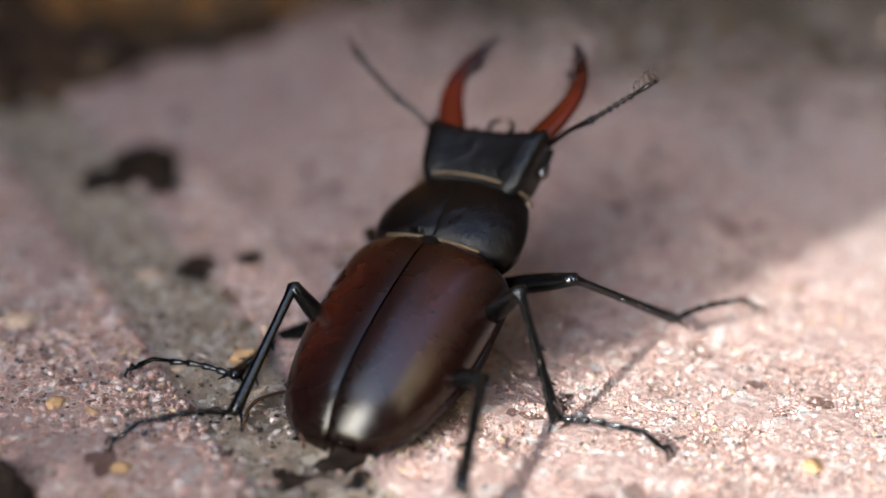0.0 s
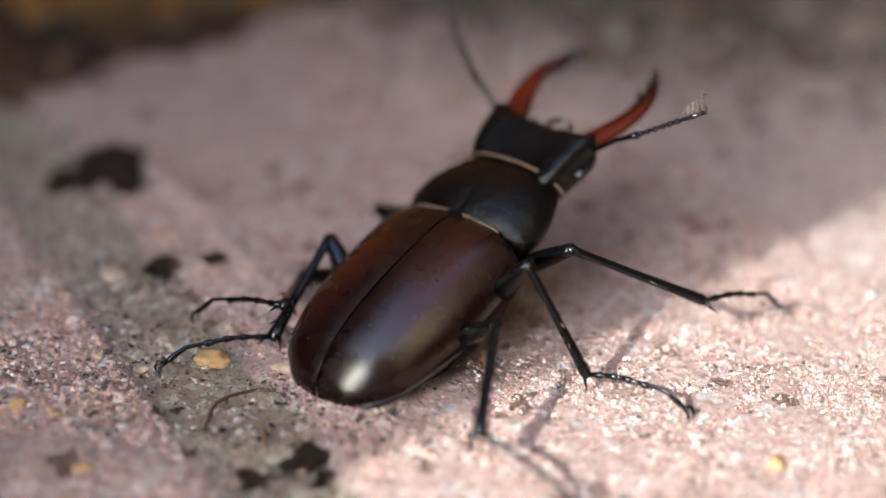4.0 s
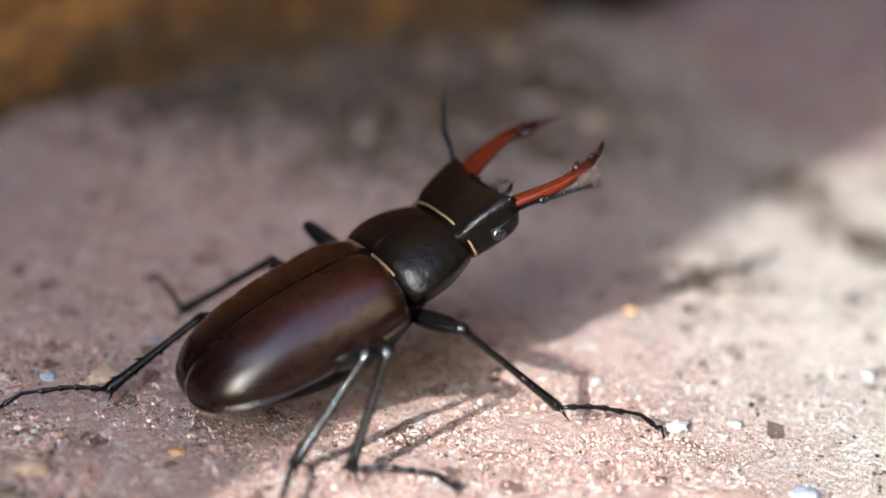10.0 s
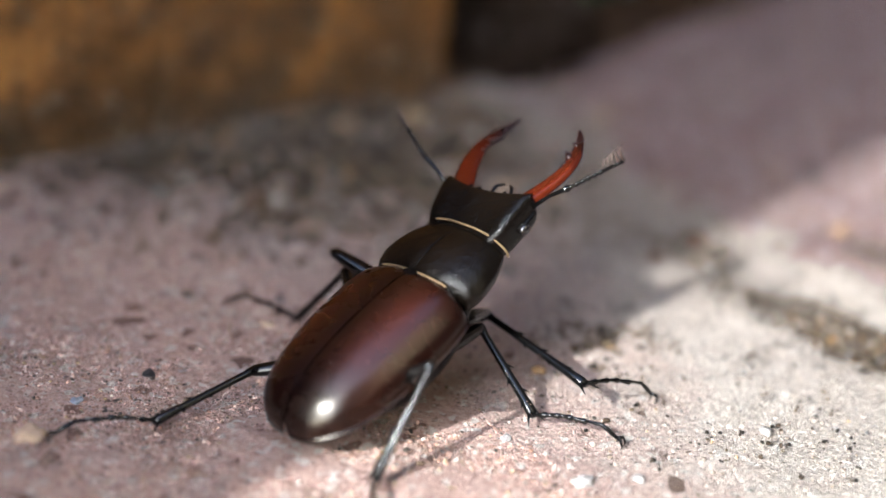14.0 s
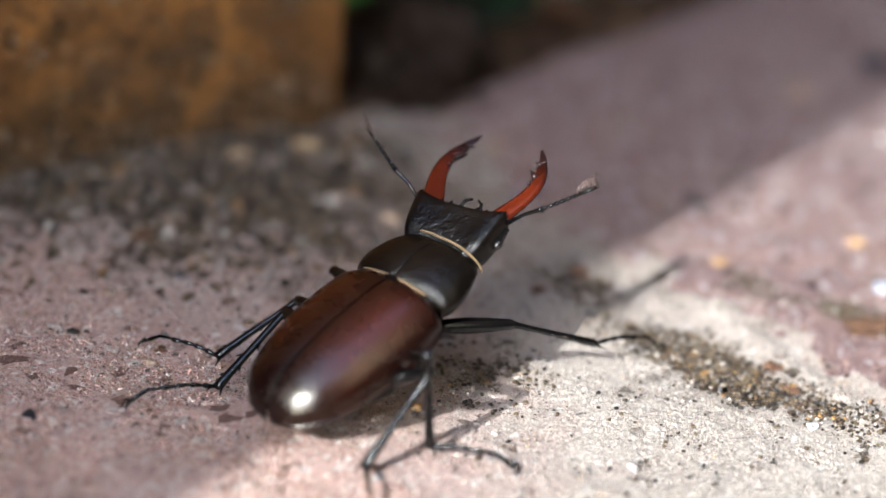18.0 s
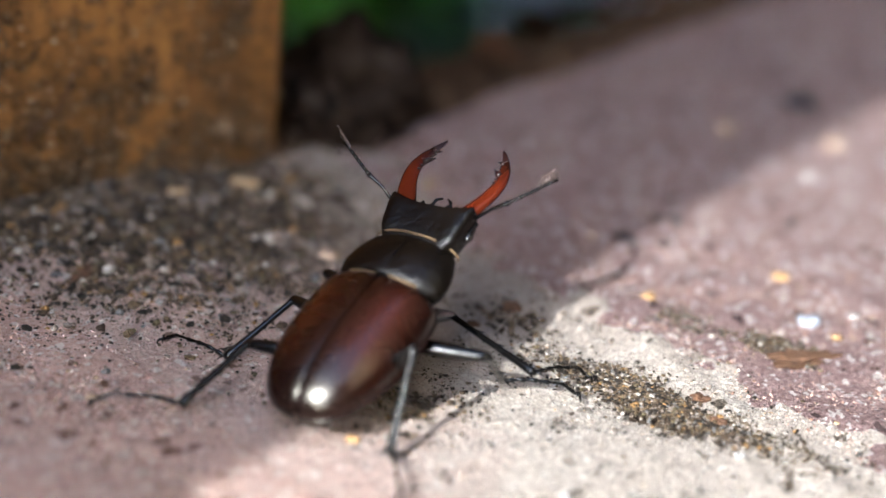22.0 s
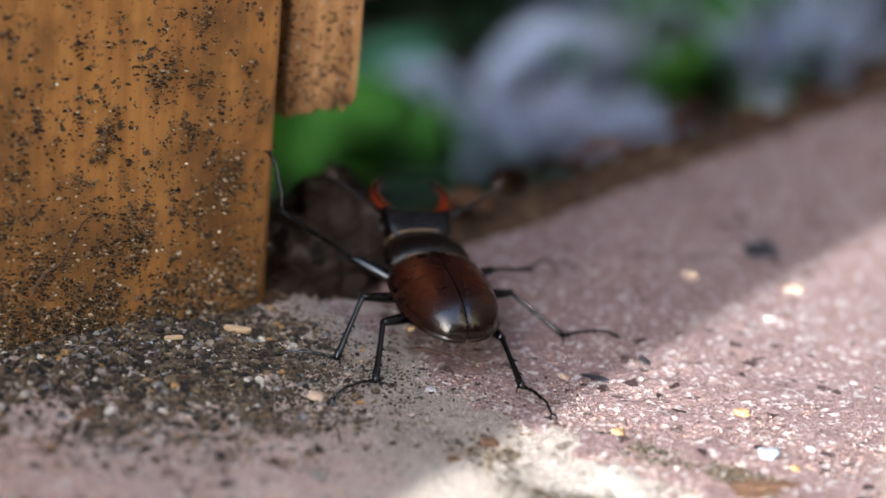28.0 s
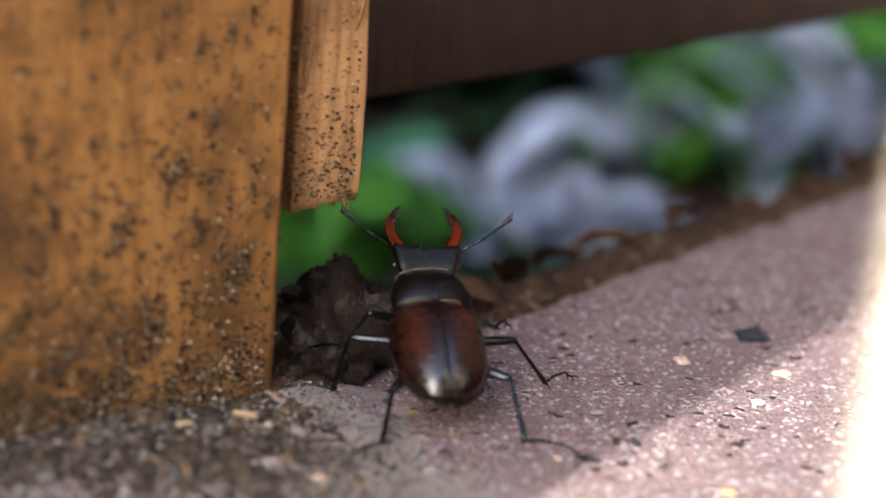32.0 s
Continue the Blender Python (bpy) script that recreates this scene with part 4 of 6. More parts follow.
for k in range(1500):
    spots.append((*uv(10.17, 5.6 + rng.random() * 1.9)[:2], 3.75 + float(rng.exponential(2)) % 7, float(0.010 + 0.04 * rng.random() ** 3)))
grains("spatter", spots, SPATTER, None, "crumbs of dark soil stuck to the gate post", 0.6)
root = [uv(9.36 - 0.05 * math.sin(s * 7), 0.15 + 1.15 * s, 1.1 + 1.25 * s + 0.12 * math.sin(s * 9)) for s in np.linspace(0, 1, 14)]
tagged(skin("root_fibre", tube_rings(root, [0.028 - 0.001 * k for k in range(14)], 6), STONES["brown"]), "thin dry root fibre stuck to the post", "root")


# ---- planting beyond the step ----
def blade(length, width, bend, fold=0.15):
    bm = bmesh.new()
    rows = []
    for i in range(9):
        s = i / 8
        w = width * math.sin(math.pi * min(0.98, 0.06 + 0.92 * s)) ** 0.7
        rows.append([bm.verts.new((x * w, length * s * math.cos(bend * s), length * s * math.sin(bend * s) * -0.6 + abs(x) * fold * width + 0.05 * noise.noise(Vector((x, s * 4, length)))))
                     for x in (-1, -0.5, 0, 0.5, 1)])
    for a, b in zip(rows, rows[1:]):
        for k in range(4):
            bm.faces.new((a[k], a[k + 1], b[k + 1], b[k]))
    bmesh.ops.solidify(bm, geom=bm.faces[:], thickness=0.05)
    return bm


def plant(x, y, count, size, width, rise, mat, label, seed, tilt=0):
    r = random.Random(seed)
    ob = new("plant")
    ob.matrix_basis = pose(x * CM, y * CM, -20.0 * CM)
    tagged(ob, label, "plant", group="plants beyond the step")
    for k in range(count):
        a = r.uniform(0, 360)
        h = r.uniform(0.2, 1.0) * rise
        stem = skin("stem", tube_rings([(0, 0, 0), (0.3 * math.cos(radians(a)), 0.3 * math.sin(radians(a)), h * 0.6), (1.2 * math.cos(radians(a)), 1.2 * math.sin(radians(a)), h)], [0.22, 0.18, 0.12], 6), mat, ob)
        leaf = part("leaf", blade(size * r.uniform(0.7, 1.2), width * r.uniform(0.8, 1.2), r.uniform(0.3, 1.0)), mat, stem)
        leaf.matrix_basis = pose(1.2 * math.cos(radians(a)) * CM, 1.2 * math.sin(radians(a)) * CM, h * CM, r.uniform(-10, 40) + tilt, r.uniform(-25, 25), a - 90)
    return ob


GREEN = "green leafy garden plant rooted in the soil"
SILVER = "garden plant with broad pale grey leaves"
for k, (x, y, count, size, rise) in enumerate(((-7.0, 92, 24, 5.0, 3.5), (-2.5, 98, 22, 5.0, 3.0), (-13.0, 96, 22, 5.0, 4.0), (-7.7, 111, 18, 7.6, 3.0), (23.3, 130, 24, 8.5, 12.0), (14.8, 122, 18, 6.8, 8.2), (27.7, 134, 16, 9.5, 13.9),
                                                (-16.0, 138, 16, 11.4, 6.3), (37.2, 141, 20, 10.4, 13.9))):
    plant(x, y, count, size, 3.2, rise, (LEAF, LEAF, LEAF, LEAFB, LEAF)[k % 5], GREEN, k + 1)
# Filler plants for the dark gaps; their shade is in the leaf colour.
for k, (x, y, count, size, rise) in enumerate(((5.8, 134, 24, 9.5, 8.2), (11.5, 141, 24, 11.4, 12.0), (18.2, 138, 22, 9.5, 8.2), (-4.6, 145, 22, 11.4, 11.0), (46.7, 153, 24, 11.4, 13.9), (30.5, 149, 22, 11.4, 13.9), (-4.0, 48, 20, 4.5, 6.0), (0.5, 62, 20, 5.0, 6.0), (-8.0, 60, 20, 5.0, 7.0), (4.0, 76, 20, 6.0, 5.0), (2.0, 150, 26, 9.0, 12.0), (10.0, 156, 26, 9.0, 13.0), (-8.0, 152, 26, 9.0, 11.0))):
    plant(x, y, count, size, 3.0, rise, SHADELEAF, "leafy garden plant with shade put into its dark green leaves", k + 41)
for k, (x, y, count, size, rise) in enumerate(((3.2, 100, 6, 6.8, 6.7), (7.2, 96, 7, 6.5, 4.0), (13.6, 115, 6, 8.0, 12.0), (22.4, 109, 7, 8.4, 8.6), (29.8, 117, 8, 9.1, 13.5), (38.1, 122, 8, 9.5, 13.9), (10.2, 98, 5, 5.7, 3.0))):
    plant(x, y, count + 2, size * 1.25, 1.5, max(2.0, rise - 2.0), SILVERLEAF, SILVER, k + 21, 30)

# a bank of leaf mould along the end of the paving
verts, faces = [], []
for i in range(121):
    v = 5.0 + 61 * i / 120
    for j in range(15):
        p = Vector((v * 0.6, j * 0.5, 4.0))
        lift = 0.05 + 0.5 * noise.noise(p * 0.7) + 0.35 * noise.noise(p * 2.2) + 0.2 * noise.noise(p * 5.0)
        verts.append(uv(far_end(v) - 0.25 + 0.3 * j, v, lift * min(1, j / 3) - 0.25 * (j < 1) - 19.9 * smooth01((j - 6 - 2 * noise.noise(Vector((v * 0.3, 0, 0)))) / 8.5)))
for i in range(120):
    for j in range(14):
        a = i * 15 + j
        faces.append((a, a + 1, a + 16, a + 15))
tagged(mesh_ob("soil_bank", verts, faces, BANK, ground), "bank of brown leaf mould along the paving", kind="structure")

for k, (x, y) in enumerate(((2.6, 19.8), (4.4, 22.4), (6.0, 25.0), (7.9, 27.6), (9.6, 30.6), (11.7, 33.6), (1.2, 17.6), (14.0, 37.2), (3.2, 22), (8.2, 29.6))):
    ob = part("dry_leaf", blade(1.5 + 0.3 * (k % 3), 0.5, 0.8, 0.4), DRYLEAF)
    ob.matrix_basis = pose(x * CM, y * CM, (0.35 - 0.15 * (k % 3)) * CM, 8 * (k % 4), 15 - 10 * (k % 3), 47 * k)
    tagged(ob, "curled brown dead leaf on the soil", "leaf", group="dead leaves")


# ---- the stag beetle: y forward from the tail tip, z up ----
beetle = new("stag_beetle")
tagged(beetle, "male stag beetle, chestnut wing cases, black body, red jaws", "beetle")

BACK = [(0.0, 0.03, 0.00, 0.02), (0.04, 0.30, 0.02, 0.13), (0.14, 0.48, 0.03, 0.25), (0.40, 0.70, 0.04, 0.40), (0.82, 0.84, 0.05, 0.50),
        (1.3, 0.91, 0.06, 0.54), (1.75, 0.92, 0.08, 0.53), (2.08, 0.905, 0.10, 0.50), (2.30, 0.85, 0.12, 0.44), (2.42, 0.70, 0.14, 0.36)]


def wing_case(side):
    rings = []
    for y, w, zb, h in curve_pts(BACK, 44):
        ring = []
        for k in range(19):
            a = k / 18 * radians(97)
            x = max(0.012, w * math.sin(a) ** 0.92 if a < math.pi / 2 else w)
            z = zb + h * max(math.cos(a), -0.2) if a < math.pi / 2 else zb - 0.05
            if k == 0:
                z -= 0.014
            if k == 1:
                z -= 0.001
            ring.append((side * x, y, z))
        rim = ring[-1]
        ring.append((rim[0] * 1.02 + side * 0.012, rim[1], rim[2] - 0.012))
        ring.append((rim[0] * 0.99, rim[1], rim[2] - 0.05))
        ring.append((rim[0] * 0.8, rim[1], rim[2] - 0.04))
        rings.append(ring)
    return skin("wing_case", rings, ELYTRON, beetle, "glossy chestnut wing case", closed=False)


wing_case(1)
wing_case(-1)
dust = []
back = curve_pts(BACK, 120)
dice = random.Random(12)
for k in range(55):
    y, w, zb, h = back[dice.randrange(4, 118)]
    a = dice.uniform(0.05, 1.0) if k < 45 else dice.uniform(1.35, 1.55)
    dust.append((dice.choice((-1, 1)) * w * math.sin(a) ** 0.92, y, zb + h * math.cos(a), dice.uniform(0.003, 0.006)))
grains("dust", dust, SAND, beetle, "tiny specks of pale dust on the wing cases")


def body_rings(stations, sides=28, power=2.4):
    rings = []
    for y, w, zt, zb, lift in curve_pts(stations, max(16, 5 * len(stations))):
        ring = []
        mid, half = (zt + zb) / 2, (zt - zb) / 2
        for k in range(sides):
            a = 2 * math.pi * k / sides
            c, s = math.cos(a), math.sin(a)
            x = w * math.copysign(abs(c) ** (2 / power), c)
            z = mid + half * math.copysign(abs(s) ** (2 / power), s)
            ring.append((x, y + lift * (c * c), z))
        rings.append(ring)
    return rings


skin("abdomen", body_rings([(0.12, 0.2, 0.03, -0.08, 0), (0.5, 0.6, 0.06, -0.22, 0), (1.2, 0.86, 0.08, -0.34, 0), (1.9, 0.84, 0.1, -0.36, 0),
                            (2.45, 0.66, 0.2, -0.3, 0), (2.8, 0.5, 0.2, -0.2, 0)]), BLACK, beetle, "black underside")


def shaped(stations, outline, count):
    """Rings whose half outline (x, z shares) is scaled to width, top and bottom at each station; lift sets the flanks forward."""
    half = curve_pts(outline, 21)
    rings = []
    for y, w, zt, zb, lift in curve_pts(stations, count):
        mid, hz = (zt + zb) / 2, (zt - zb) / 2
        right = [(w * max(p[0], 0), y + lift * max(p[0], 0) ** 2, mid + hz * p[1]) for p in half]
        left = [(-x, yy, z) for x, yy, z in right[-2:0:-1]]
        rings.append(right + left)
    return rings


SHIELD = [(0, -1), (0.6, -0.9), (0.9, -0.45), (1.0, -0.02), (0.985, 0.16), (0.9, 0.42), (0.68, 0.76), (0.36, 0.96), (0.08, 1.0), (0, 0.975)]
CRANIUM = [(0, -1), (0.6, -0.95), (0.9, -0.6), (0.98, -0.1), (1.0, 0.4), (0.985, 0.70), (0.93, 0.88), (0.80, 0.95), (0.5, 0.90), (0, 0.86)]
PRONOTUM = skin("pronotum", shaped([(2.42, 0.58, 0.43, 0.0, 0.0), (2.47, 0.745, 0.50, -0.08, 0.03), (2.57, 0.81, 0.55, -0.12, 0.05), (2.78, 0.815, 0.585, -0.12, 0.0),
                                    (3.00, 0.775, 0.575, -0.1, -0.02), (3.20, 0.69, 0.53, -0.04, 0.0), (3.30, 0.63, 0.48, 0.0, 0.0), (3.34, 0.53, 0.40, 0.06, 0.0)], SHIELD, 36),
                SHELL, beetle, "dark finely pitted neck shield")
PRONOTUM.data.transform(Matrix.Translation((0, -2.0 * CM, -0.3 * CM)))
PRONOTUM.location = (0, 2.0 * CM, 0.3 * CM)
groove = [(0.0, y, z) for y, z in ((2.50, 0.515), (2.62, 0.562), (2.80, 0.583), (3.00, 0.572), (3.18, 0.535))]
skin("groove", tube_rings(groove, [0.008, 0.012, 0.012, 0.012, 0.008], 6, 0.5), BLACK, beetle, "fine line along the neck shield")
# the head and what it carries turn on the neck
NECK = Vector((0, 3.30, 0.28))
HEAD_PARTS = []
HEAD_PARTS.append(skin("head", shaped([(3.22, 0.46, 0.40, 0.1, 0), (3.36, 0.57, 0.50, 0.03, 0), (3.48, 0.62, 0.57, 0.02, 0.0), (3.64, 0.655, 0.63, 0.05, 0.02), (3.80, 0.69, 0.68, 0.1, 0.07),
                                       (3.87, 0.68, 0.665, 0.16, 0.10), (3.92, 0.61, 0.55, 0.24, 0.10)], CRANIUM, 34), SHELL, beetle, "dark flat-topped angular head"))
front = [(x, 3.865 + 0.10 * (x / 0.68) ** 2, 0.545 + 0.075 * abs(x / 0.66) ** 1.5) for x in np.linspace(-0.66, 0.66, 15)]
HEAD_PARTS.append(skin("front_ridge", tube_rings(front, [0.035 + 0.012 * abs(x / 0.66) for x, _, _ in front], 8, 0.7), SHELL, beetle, "raised front edge of the head"))
for side in (1, -1):
    HEAD_PARTS.append(skin("brow_ridge", tube_rings([(side * 0.585, 3.52, 0.38), (side * 0.665, 3.72, 0.37), (side * 0.68, 3.90, 0.41), (side * 0.60, 3.97, 0.43)], [0.02, 0.035, 0.04, 0.02]), BLACK, beetle))
    bm = bmesh.new()
    bmesh.ops.create_uvsphere(bm, u_segments=14, v_segments=10, radius=0.078)
    bmesh.ops.scale(bm, vec=(0.8, 1.2, 0.9), verts=bm.verts)
    bmesh.ops.translate(bm, vec=(side * 0.66, 3.70, 0.32), verts=bm.verts)
    HEAD_PARTS.append(part("eye", bm, EYE, beetle, "small shiny black eye"))
for x in (-0.34, -0.2, 0.2, 0.34):
    HEAD_PARTS.append(skin("tubercle", tube_rings([(x, 3.90, 0.50), (x, 3.98, 0.54), (x, 4.02, 0.55)], [0.045, 0.03, 0.008], 6), BLACK, beetle))


def collar(y, w, z0, z1, a0, a1, thick, dip):
    path = []
    for k in range(25):
        a = a0 + (a1 - a0) * k / 24
        path.append((w * math.cos(a), y - dip * abs(math.cos(a)) ** 2, z0 + (z1 - z0) * max(0, math.sin(a)) ** 0.8))
    return skin("collar", tube_rings(path, [thick * (0.6 + 0.4 * math.sin(math.pi * k / 24)) for k in range(25)], 8), HAIR, beetle, "golden hair fringe")


edge = [(0.66 * max(p[0], 0), 3.345, 0.245 + 0.275 * p[1]) for p in curve_pts(SHIELD, 41) if p[1] > -0.15 and p[0] > -0.01]
fringe = edge + [(-x, y, z) for x, y, z in edge[-2::-1]]
skin("collar", tube_rings(fringe, [0.015] * len(fringe), 8), HAIR, beetle, "golden hair fringe behind the head")
collar(2.43, 0.60, 0.33, 0.485, 0.5, math.pi - 0.5, 0.023, 0.0)
bm = bmesh.new()
bmesh.ops.create_uvsphere(bm, u_segments=12, v_segments=8, radius=0.12)
bmesh.ops.scale(bm, vec=(1.1, 0.9, 0.35), verts=bm.verts)
bmesh.ops.translate(bm, vec=(0, 2.35, 0.50), verts=bm.verts)
part("scutellum", bm, BLACK, beetle)


def blade_rings(pts, side):
    """Rings of a jaw: a flat blade with a ridge along its upper outer edge and a thin inner edge."""
    rings = []
    for i, p in enumerate(pts):
        here, d = Vector((side * p[0], p[1], p[2])), None
        q, r = pts[min(i + 1, len(pts) - 1)], pts[max(i - 1, 0)]
        d = Vector((side * (q[0] - r[0]), q[1] - r[1], q[2] - r[2])).normalized()
        out = d.cross(Vector((0, 0, 1))).normalized() * side
        up = out.cross(d).normalized() * side
        up = up if up.z > 0 else -up
        w = p[3]
        ring = [(1.0, 0.10), (0.85, 0.42), (0.55, 0.56), (0.15, 0.40), (-0.4, 0.30), (-0.92, 0.12), (-1.0, -0.04), (-0.8, -0.26), (-0.2, -0.5), (0.5, -0.5), (0.9, -0.22)]
        rings.append([tuple(here + out * (a * w) + up * (b * w)) for a, b in ring])
    return rings


def jaw(side):
    ctrl = [(0.43, 3.82, 0.46, 0.16), (0.53, 4.05, 0.49, 0.15), (0.655, 4.36, 0.53, 0.125), (0.705, 4.64, 0.56, 0.105), (0.67, 4.87, 0.58, 0.088),
            (0.60, 5.05, 0.60, 0.056), (0.53, 5.17, 0.615, 0.038), (0.465, 5.26, 0.65, 0.012)]
    pts = curve_pts(ctrl, 34)
    ob = skin("jaw", blade_rings(pts, side), JAW, beetle, "glossy red-brown antler jaw")
    tip = [np.append(p[:3], p[3] * 1.06 + 0.003) for p in pts[24:]]
    skin("jaw_tip", blade_rings(tip, side), JAWTIP, ob, "black hooked jaw tip")
    skin("tooth", tube_rings([(side * 0.645, 4.78, 0.58), (side * 0.57, 4.84, 0.585), (side * 0.48, 4.90, 0.595)], [0.055, 0.042, 0.007], 8), JAWTIP, ob, "dark inner tooth")
    skin("tooth", tube_rings([(side * 0.585, 5.02, 0.60), (side * 0.52, 5.05, 0.60), (side * 0.46, 5.06, 0.595)], [0.032, 0.022, 0.005], 8), JAWTIP, ob, "dark inner tooth")
    for y, x in ((4.62, 0.635), (4.70, 0.63), (4.94, 0.59), (4.98, 0.58)):
        skin("tooth", tube_rings([(side * x, y, 0.575), (side * (x - 0.055), y + 0.02, 0.58)], [0.03, 0.006], 6), JAWTIP, ob, "dark inner tooth")
    HEAD_PARTS.append(ob)
    return ob


jaw(1)
jaw(-1)


def feeler(side, elbow, end):
    base = Vector((side * 0.64, 3.90, 0.47))
    elbow, end = Vector(elbow), Vector(end)
    mid = (base + elbow) / 2 + Vector((0, 0.03, 0.02))
    ob = skin("feeler", tube_rings([base, mid, elbow - (elbow - mid) * 0.2, elbow], [0.030, 0.024, 0.032, 0.048], 8), LEGS, beetle, "black elbowed feeler")
    d = end - elbow
    for k in range(6):
        a, b = elbow + d * (k / 9.5), elbow + d * ((k + 0.9) / 9.5)
        skin("feeler_joint", tube_rings([a, (a + b) / 2, b], [0.020, 0.034, 0.020], 8), LEGS, ob)
    skin("feeler_joint", tube_rings([elbow + d * (5.9 / 9.5), elbow + d * (7.6 / 9.5), elbow + d * (9.3 / 9.5)], [0.022, 0.026, 0.024], 8), LEGS, ob)
    lift = Vector((0, 0, 1)) - d.normalized() * d.normalized().z
    for k in range(5):
        a = elbow + d * ((6.2 + 0.78 * k) / 9.5)
        tall = 0.13 + 0.02 * k
        skin("club_leaf", tube_rings([a, a + lift * tall * 0.55 + d.normalized() * 0.015, a + lift * tall + d.normalized() * 0.06, a + lift * tall * 0.96 + d.normalized() * 0.10],
                                     [0.024, 0.019, 0.015, 0.008], 7, 0.8), CLUB, ob, "slender brown comb leaf")
    HEAD_PARTS.append(ob)
    return ob


feeler(1, (1.15, 4.10, 0.74), (1.79, 4.50, 1.0))
feeler(-1, (-1.14, 4.11, 0.75), (-1.78, 4.49, 1.01))
for side in (1, -1):
    HEAD_PARTS.append(skin("palp", tube_rings([(side * 0.12, 3.88, 0.3), (side * 0.16, 4.06, 0.38), (side * 0.12, 4.20, 0.44), (side * 0.04, 4.26, 0.43)], [0.026, 0.028, 0.024, 0.016], 8), LEGS, beetle))
for ob in HEAD_PARTS:
    for o in (ob, *ob.children):
        o.data.transform(Matrix.Translation(NECK * -CM))
    ob.location = NECK * CM

# ---- legs: bones of femur, shin and foot lie along +y of their own space ----
HIPS = {"RF": (0.50, 2.55, -0.20), "LF": (-0.50, 2.55, -0.20), "RM": (0.55, 1.95, -0.20), "LM": (-0.55, 1.95, -0.20), "RH": (0.50, 1.30, -0.20), "LH": (-0.50, 1.30, -0.20)}
BONES = {"F": (1.10, 1.65, 1.10), "M": (1.15, 1.30, 1.05), "H": (1.00, 1.38, 1.15)}
LEG_PARTS = {}


def leg_set(key):
    lf, lt, ls = BONES[key[1]]
    femur = skin("femur", tube_rings([(0, y * lf, 0) for y in (-0.04, 0.0, 0.12, 0.4, 0.7, 0.9, 1.0, 1.03)], [0.03, 0.085, 0.115, 0.13, 0.115, 0.092, 0.082, 0.035], 12, 0.8), LEGS, beetle, "shiny black thigh")
    tibia = skin("tibia", tube_rings([(0, y * lt, 0) for y in (-0.03, 0.0, 0.08, 0.3, 0.6, 0.85, 0.97, 1.02)], [0.03, 0.068, 0.052, 0.050, 0.056, 0.066, 0.078, 0.045], 10, 0.8), LEGS, beetle, "spined black shin")
    for k, y in enumerate((0.45, 0.6, 0.72, 0.85) if key[1] != "F" else (0.3, 0.42, 0.54, 0.66, 0.78, 0.9)):
        s = 1 if k % 2 else -1
        skin("spine", tube_rings([(s * 0.05, y * lt, 0), (s * 0.12, (y + 0.05) * lt, 0.01)], [0.022, 0.004], 6), LEGS, tibia)
    bristle = random.Random(lt * 100 + lf)
    for k in range(7):
        y, a = bristle.uniform(0.25, 0.95), bristle.uniform(0, 2 * math.pi)
        c, d = 0.048 * math.cos(a), 0.040 * math.sin(a)
        skin("bristle", tube_rings([(c, y * lt, d), (c * 1.9, (y + 0.03) * lt, d * 1.9)], [0.009, 0.003], 5), CLUB, tibia, "short stiff brown bristle")
    for s in (1, -1):
        skin("spur", tube_rings([(s * 0.06, lt * 0.98, 0), (s * 0.13, lt * 1.08, -0.03)], [0.025, 0.004], 6), LEGS, tibia)
    path, rad = [], []
    for k in range(5):
        seg = (0.17, 0.15, 0.15, 0.17, 0.36)[k]
        y0 = sum((0.17, 0.15, 0.15, 0.17, 0.36)[:k])
        for q, r in ((0.0, 0.022), (0.45, 0.029), (0.85, 0.039), (0.97, 0.024)):
            y = y0 + seg * q
            path.append((0, y * ls, 0.10 * math.sin(math.pi * min(1, y)) * ls + (0.06 * math.sin(math.pi * (y - 0.6) / 0.4) if y > 0.6 else 0)))
            rad.append(r if k < 4 else r * 0.85)
    foot = skin("tarsus", tube_rings(path, rad, 8), LEGS, beetle, "jointed black foot")
    tip = Vector(path[-1])
    for s in (1, -1):
        skin("claw", tube_rings([tip, tip + Vector((s * 0.05, 0.07, 0.0)), tip + Vector((s * 0.065, 0.10, -0.06)), tip + Vector((s * 0.05, 0.09, -0.12))], [0.022, 0.02, 0.014, 0.004], 6), LEGS, foot)
    LEG_PARTS[key] = (femur, tibia, foot)


for key in HIPS:
    leg_set(key)


# ---- what moves ----
# seconds, tail tip in centimetres, heading to the left of +y, nose up, lean; the head's nod, turn and lean on the neck
BODY_A = [
    (0, -5.43, -6.49, -0.04, -12.9, 20.7, -4.8, 3.3, 0.8, -2.7),
    (1, -5.37, -6.41, 0, -12.2, 19.6, -3.8, -8.9, 9.3, 1),
    (2, -5.47, -5.95, 0.05, -15.4, 13.6, -1.3, -0.9, 7.6, 0.4),
    (5, -5.47, -5.33, -0.04, -31.5, 21, -2.5, -3.9, -9.9, -1),
    (6, -5.52, -4.82, 0.03, -42.4, 21, 0.2, -1.7, -8.6, -2.5),
    (7, -5.37, -4.74, 0.17, -43.4, 18.8, -1.2, -1.3, -3.1, -1.9),
    (8, -5.25, -4.92, 0.28, -48.5, 22.7, -1.2, -0.8, -7.1, -2.8),
    (9, -4.9, -4.53, 0.47, -53, 20.1, 1.8, 0.3, -6.8, -2.1),
    (10, -4.52, -4.07, 0.46, -50.6, 18.5, -1.3, -0.1, -3.6, -2.8),
]
